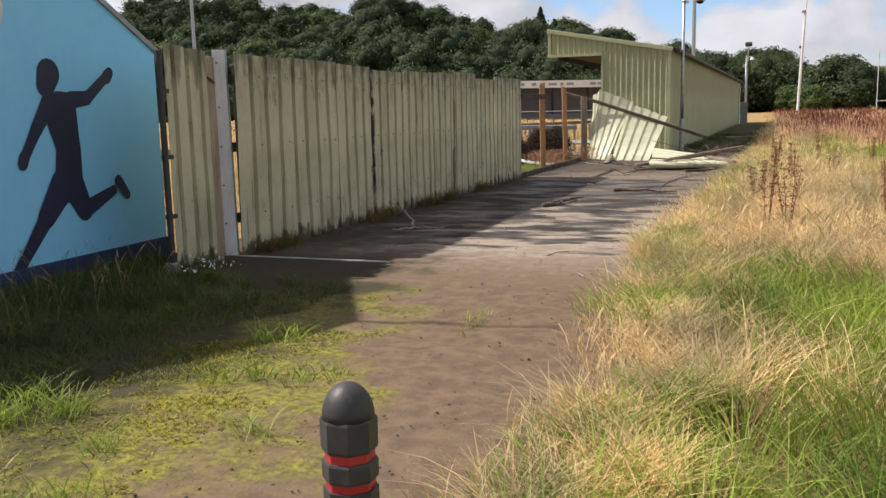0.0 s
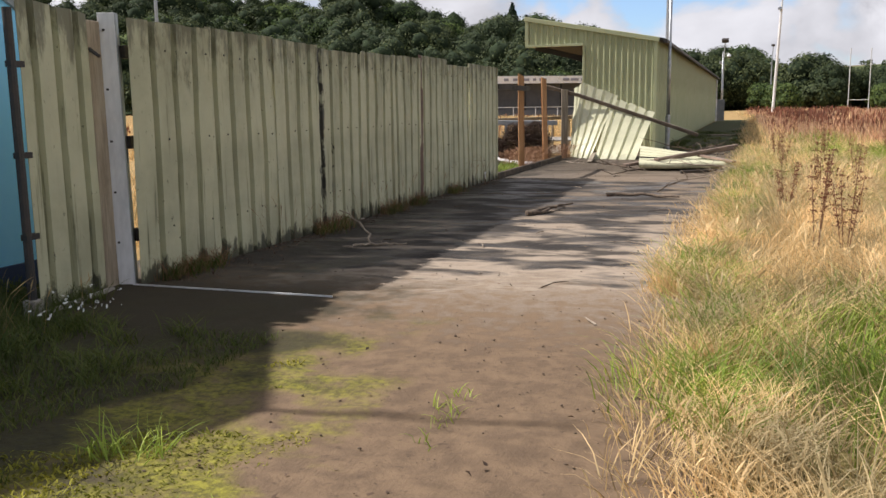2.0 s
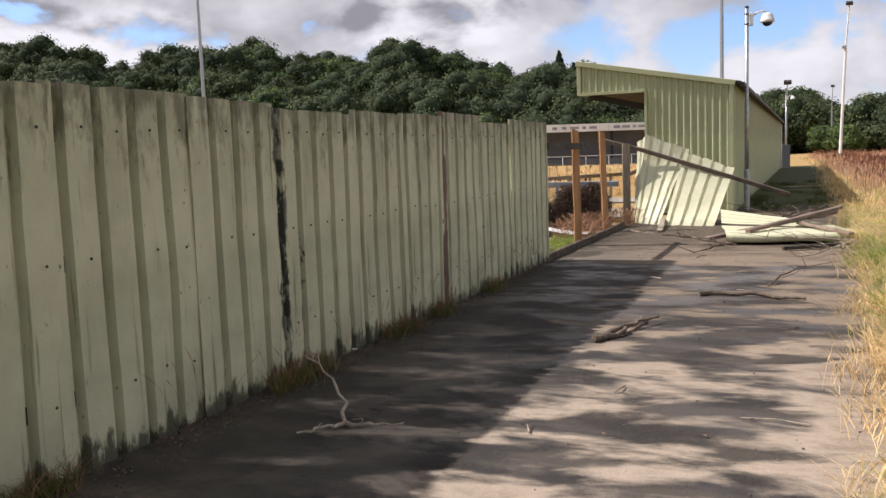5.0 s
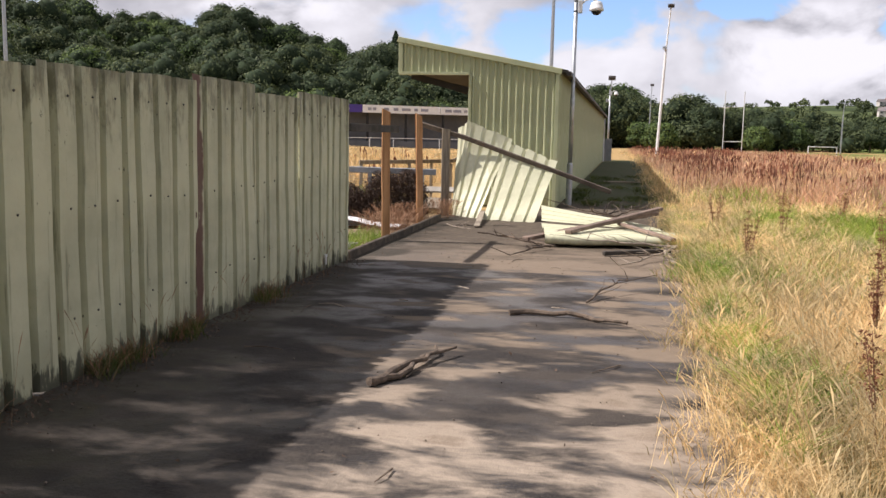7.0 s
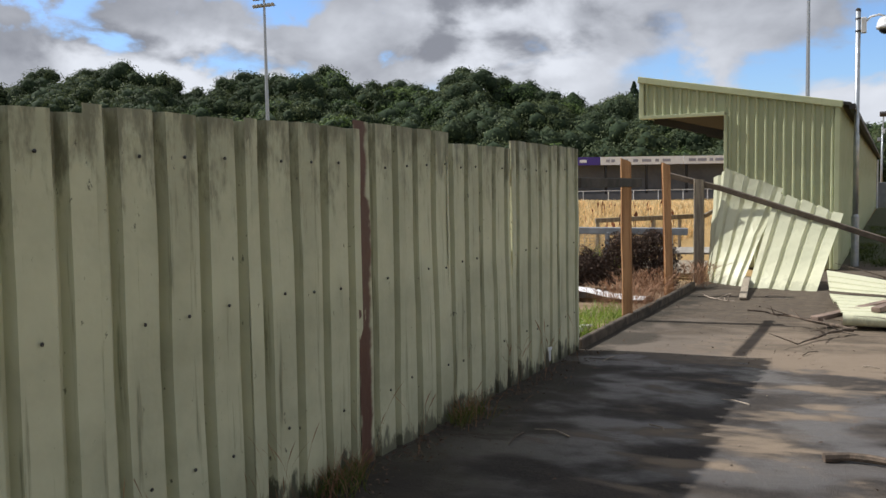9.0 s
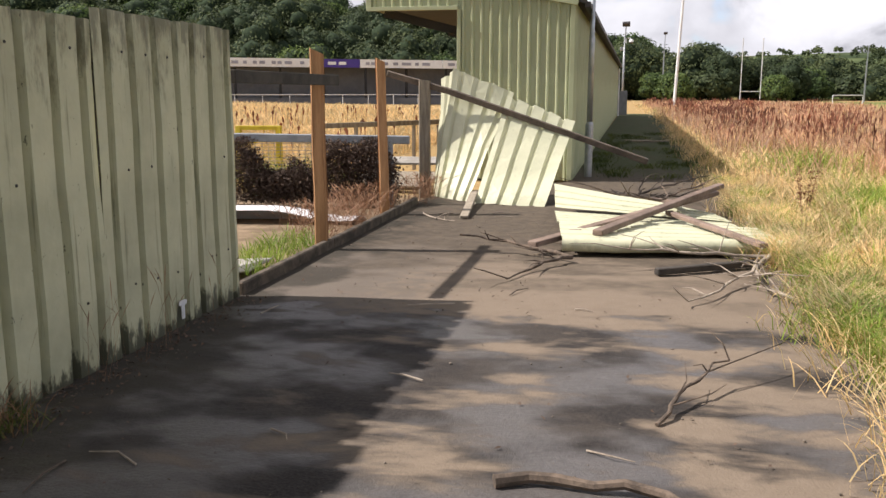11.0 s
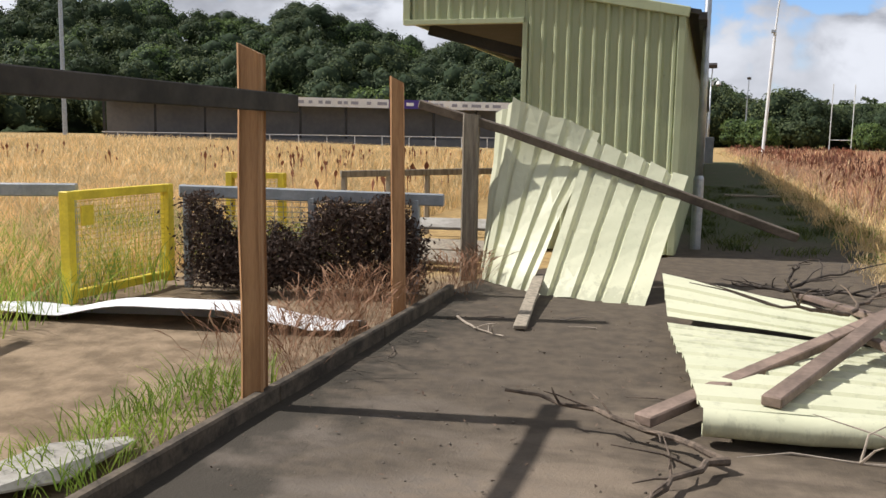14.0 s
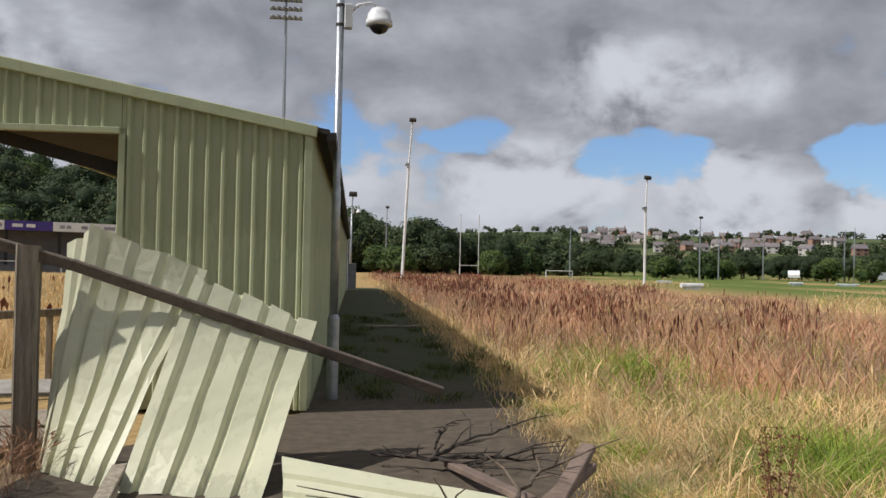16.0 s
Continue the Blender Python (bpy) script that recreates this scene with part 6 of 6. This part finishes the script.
    stuff("rough_tufts", blades("rough_tufts", tufts(low_spots, 55, 0.07), 0.20, 0.0055, GRASS, 0.7, 0.8, False, None, 196), "rough green tufts beside the trodden moss", "grass")
    stuff("rough_straw", blades("rough_straw", tufts(low_spots[::3], 16, 0.08), 0.26, 0.0035, STRAW, 0.6, 0.7, True, None, 197), "thin dry stalks among the rough tufts", "grass")
    lit_spots = np.concatenate((scatter(9, -2.2, -1.1, 0.4, 2.6, 94), scatter(5, -2.0, -0.8, 2.2, 4.6, 95)))
    stuff("bright_tufts", blades("bright_tufts", tufts(lit_spots, 40, 0.05), 0.16, 0.006, GRASS, 0.9, 0.9, False, None, 96), "bright tufts of grass on the moss", "grass")
    ey = g.uniform(-1.5, 27, 330)
    es = np.stack((edge_of_grass(ey) + 0.27 + np.abs(g.normal(0.05, 0.22, len(ey))), ey), 1)
    pick = g.uniform(0, 1, len(es)) < 0.68
    stuff("edge_straw_tufts", blades("edge_straw_tufts", tufts(es[pick], 80, 0.08), 0.31, 0.0045, STRAW, 0.75, 0.9, False, None, 97), "bunches of straw hanging over the path edge", "grass")
    stuff("edge_green_tufts", blades("edge_green_tufts", tufts(es[~pick], 70, 0.08), 0.36, 0.0065, GRASS, 0.8, 0.9, False, None, 98), "bunches of green grass at the path edge", "grass")
    inner_spots = scatter(300, 0.9, 6.0, -1.5, 20, 99)
    inner_spots = inner_spots[field(inner_spots, 0.5, 7.0) + 0.10 * np.clip(inner_spots[:, 1] - 7, -4, 6) > 0.0]
    stuff("inner_straw_tufts", blades("inner_straw_tufts", tufts(inner_spots, 70, 0.09), 0.52, 0.0048, STRAW, 0.7, 0.8, False, None, 100), "bunches of tall straw in the rough grass", "grass")
    # weeds along the foot of the fence
    yy = g.uniform(7.2, 17.6, 9000)
    xy = np.stack((-3.72 + 0.034 * (yy - 7) + np.abs(g.normal(0, 0.10, len(yy))), yy), 1)
    keep = field(xy, 1.1, 21.0) > 0.02 + 0.22 * np.clip(yy - 13.5, 0, 3)
    xy = xy[keep]
    half = len(xy) // 2
    stuff("fence_weeds", blades("fence_weeds", xy[:half], 0.17, 0.006, DARKGRASS, 0.7, 0.8, False, None, 13), "small weeds along the foot of the fence, darkened for its shade", "weeds")
    stuff("fence_dry_weeds", blades("fence_dry_weeds", xy[half:half + half // 2], 0.24, 0.0045, REDWEED, 0.6, 0.6, False, None, 14), "dry brown weeds along the foot of the fence", "weeds")
    spots = np.repeat(np.stack((np.interp(g.uniform(0, 1, 26), [0, 1], [0, 0.10]), g.uniform(8.6, 17.2, 26)), 1), 3, 0) + g.normal(0, 0.03, (78, 2))
    spots[:, 0] += -3.70 + 0.033 * (spots[:, 1] - 7.04) + 0.08
    stuff("fence_stalks", blades("fence_stalks", spots, 0.55, 0.004, REDWEED, 0.28, 0.3, True, None, 23), "thin dead brown stalks leaning on the fence", "weeds")
    spots = scatter(150, -1.0, 2.4, 27.6, 46, 111)
    spots = spots[(spots[:, 0] > -1.0 + 0.035 * (spots[:, 1] - 27.3)) & (field(spots, 0.5, 12.0) > -0.1)]
    stuff("stand_shade_grass", blades("stand_shade_grass", tufts(spots, 45, 0.12), 0.16, 0.012, DARKGRASS, 0.7, 0.8, False, None, 112), "low grass darkened for the shade of the stand", "grass")
    # behind the edging: green tufts and red dead weeds
    xy = scatter(620, -4.05, -3.45, 18.3, 20.3, 76)
    keep = field(xy, 1.2, 31.0) + 0.3 > 0.0
    stuff("edging_grass", blades("edging_grass", xy[keep], 0.22, 0.008, GRASS, 0.5, 0.6, False, None, 15), "green grass growing behind the timber edging", "grass")
    xy = np.concatenate((scatter(1000, -4.1, -3.32, 20.2, 23.9, 77), scatter(260, -3.4, -3.0, 23.5, 24.9, 78)))
    stuff("red_weeds", blades("red_weeds", xy, 0.42, 0.008, REDWEED, 0.6, 0.5, True, None, 16), "reddish dead weeds behind the timber edging", "weeds")
    # the pitch, long unmown
    spots = [(20000, -15, -5.6, 24.5, 40, 0.014, 0.55, 81), (9000, -11, -6.6, 17, 25, 0.012, 0.5, 82), (22000, -45, -6, 38, 80, 0.035, 0.62, 83), (12000, -32, -12, 22, 42, 0.022, 0.6, 84), (4500, -9.0, -5.0, 7.0, 18, 0.012, 0.7, 85)]
    xs, hs, ws, zs = [], [], [], []
    for n, x0, x1, y0, y1, w, h, sd in spots:
        xy = scatter(n, x0, x1, y0, y1, sd)
        xy = xy[(xy[:, 0] < np.interp(xy[:, 1], [20, 27, 30, 60], [-5.0, -6.2, -5.2, -3.0])) | (sd == 85)]
        left = np.clip((-xy[:, 0] - 8) / 40, 0, 1) * np.clip((xy[:, 1] - 20) / 40, 0, 1)
        xs.append(xy); hs.append(np.full(len(xy), h)); ws.append(np.full(len(xy), w)); zs.append(0.55 * left * left * (3 - 2 * left) - 0.03)
    stuff("pitch_grass", blades("pitch_grass", np.concatenate(xs), np.concatenate(hs), np.concatenate(ws), STRAW, 0.35, 0.5, False, np.concatenate(zs), 17), "long dry grass over the old pitch", "grass")
    xy = scatter(5200, -11, -5.0, 20.5, 27, 86)
    keep = (field(xy, 0.6, 41.0) + 0.22 > 0) & ((xy[:, 0] < -5.9) | (xy[:, 1] > 23.7))
    stuff("pitch_green_grass", blades("pitch_green_grass", xy[keep], 0.55, 0.010, GRASS, 0.4, 0.6, False, None, 18), "green grass growing by the yellow gate", "grass")
    xy = scatter(700, -30, -6, 28, 60, 87)
    stuff("pitch_dock", blades("pitch_dock", xy[field(xy, 0.2, 51.0) > 0.1], 0.85, 0.06, DOCK, 0.12, 0.1, True, None, 19), "brown dock standing in the pitch grass", "dock")


make_grass()


def dock_plant(at, h, seed):
    g = np.random.default_rng(seed)
    ob = thing("dock_plant", at, "tall dead red-brown dock with seed clusters", "dock plant", "dock plants by the path")
    x, y, _ = at
    c, nn = [], []
    for k in range(4):
        a = g.uniform(0, 6.28)
        dx, dy = 0.12 * math.cos(a), 0.12 * math.sin(a)
        hh = h * g.uniform(0.75, 1.0)
        pts = [(x, y, -0.05), (x + dx * 0.5, y + dy * 0.5, hh * 0.5), (x + dx, y + dy, hh)]
        part("stem", tube(pts, [0.006, 0.005, 0.002], 5), REDWEED, ob)
        m = 150
        v = g.uniform(0.42, 1.0, m)
        cl = v + 0.02 * np.sin(v * 55 + k * 2)
        c.append(np.stack((x + dx * cl + g.normal(0, 0.022, m), y + dy * cl + g.normal(0, 0.022, m), hh * cl), 1))
    c = np.concatenate(c) - np.array(at)
    f = tagged(new("seed_head", cards("seed_head", c, g.normal(0, 1, c.shape), 0.021, DOCK, seed)), kind="stuff")
    f.parent = ob


for i, (x, y, h) in enumerate(((1.45, 9.2, 1.05), (1.65, 9.0, 0.95), (2.65, 9.5, 1.05), (1.35, 11.5, 0.8), (3.1, 12.6, 0.9), (1.9, 13.4, 0.9), (2.6, 15.5, 0.95), (1.75, 18.2, 0.8), (2.75, 21.0, 1.05), (3.6, 18.8, 0.9), (1.9, 22.4, 0.8), (4.4, 24.0, 0.95))):
    dock_plant((x, y, 0), h, 100 + i)


def daisies():
    g = np.random.default_rng(44)
    n = 34
    c = np.stack((g.normal(-3.25, 0.16, n), g.normal(5.75, 0.16, n), g.uniform(0.12, 0.24, n)), 1)
    stuff("daisies", cards("daisies", c, np.tile([0.3, -0.5, 0.8], (n, 1)), 0.026, DAISY, 5, 1.3), "cluster of small white daisies in the grass", "flowers")
    bm = beam((-3.80, 7.06, 0.016), (-2.05, 7.02, 0.016), 0.011, 0.012, 0.0)
    tagged(part("ground_strip", bm, WHITE, None, "thin pale strip set across the path"), category="strip", kind="structure")


daisies()


def litter():
    """Clods, small stones and dead leaves lying on the earth and tarmac."""
    g = np.random.default_rng(60)
    bm = bmesh.new()
    bmesh.ops.create_icosphere(bm, subdivisions=1, radius=1.0)
    unit = np.array([v.co[:] for v in bm.verts])
    tri = np.array([[v.index for v in f.verts] for f in bm.faces])
    bm.free()

    def lumps(name, xy, size, mat, label, category):
        n = len(xy)
        r = size * g.uniform(0.4, 1.0, n) ** 2
        sc = g.uniform(0.6, 1.3, (n, 1, 3)) * np.array([1, 1, 0.55])
        v = unit[None] * sc * r[:, None, None] * g.uniform(0.75, 1.2, (n, len(unit), 1))
        v += np.concatenate((xy, (0.008 + 0.25 * r)[:, None]), 1)[:, None, :]
        loops = (np.arange(n)[:, None, None] * len(unit) + tri[None]).ravel()
        stuff(name, mesh_from(name, v.reshape(-1, 3), loops, np.full(n * len(tri), 3), mat), label, category)

    trail = np.concatenate((np.stack((g.normal(-0.35, 0.42, 420), g.uniform(1.0, 7.5, 420)), 1), scatter(160, -2.6, -0.6, 0.5, 6.5, 61)))
    lumps("earth_clods", trail, 0.010, plain("earth_clod", (0.10, 0.07, 0.045), (0.06, 0.042, 0.028), 20, 0.95), "small dark clods on the dirt trail", "clods")
    crumbs = np.concatenate((scatter(520, -3.2, 0.5, 7.5, 19, 62), scatter(420, -3.1, -0.9, 18, 23, 63), np.stack((-3.55 + np.abs(g.normal(0, 0.2, 500)), g.uniform(7.2, 17.6, 500)), 1)))
    lumps("grit", crumbs, 0.009, plain("grit_stone", (0.17, 0.14, 0.11), (0.08, 0.065, 0.05), 20, 0.95), "grit and crumbs scattered over the path", "grit")
    n = 420
    xy = np.concatenate((scatter(n // 2, -3.2, 0.3, 3, 19, 64), scatter(n // 2, -3.2, -0.8, 17, 25, 65)))
    foot = g.uniform(7.2, 17.6, 1500)
    xy = np.concatenate((xy, np.stack((-3.70 + 0.033 * (foot - 7.04) + np.abs(g.normal(0, 0.17, len(foot))), foot), 1)))
    c = np.concatenate((xy, np.full((len(xy), 1), 0.024)), 1)
    stuff("dead_leaves", cards("dead_leaves", c, np.tile([0.0, 0.0, 1.6], (len(xy), 1)), 0.028, DEADLEAF, 66), "dead leaves scattered over the path and along the fence", "leaves")
    for i in range(26):
        x, y, a = g.uniform(-3.1, 0.3), g.uniform(6.5, 24), g.uniform(0, 6.28)
        length = g.uniform(0.12, 0.4)
        e = (x + length * math.cos(a), y + length * math.sin(a), 0.02)
        m = ((x + e[0]) / 2 + g.normal(0, 0.02), (y + e[1]) / 2 + g.normal(0, 0.02), 0.03)
        tw = thing("twig", (x, y, 0.0), "thin dry twig lying on the path", "twig", "loose twigs on the path")
        part("stem", tube([(x, y, 0.018), m, e], [0.006, 0.005, 0.003], 5), BARK if i % 2 else PALEBARK, tw)


litter()
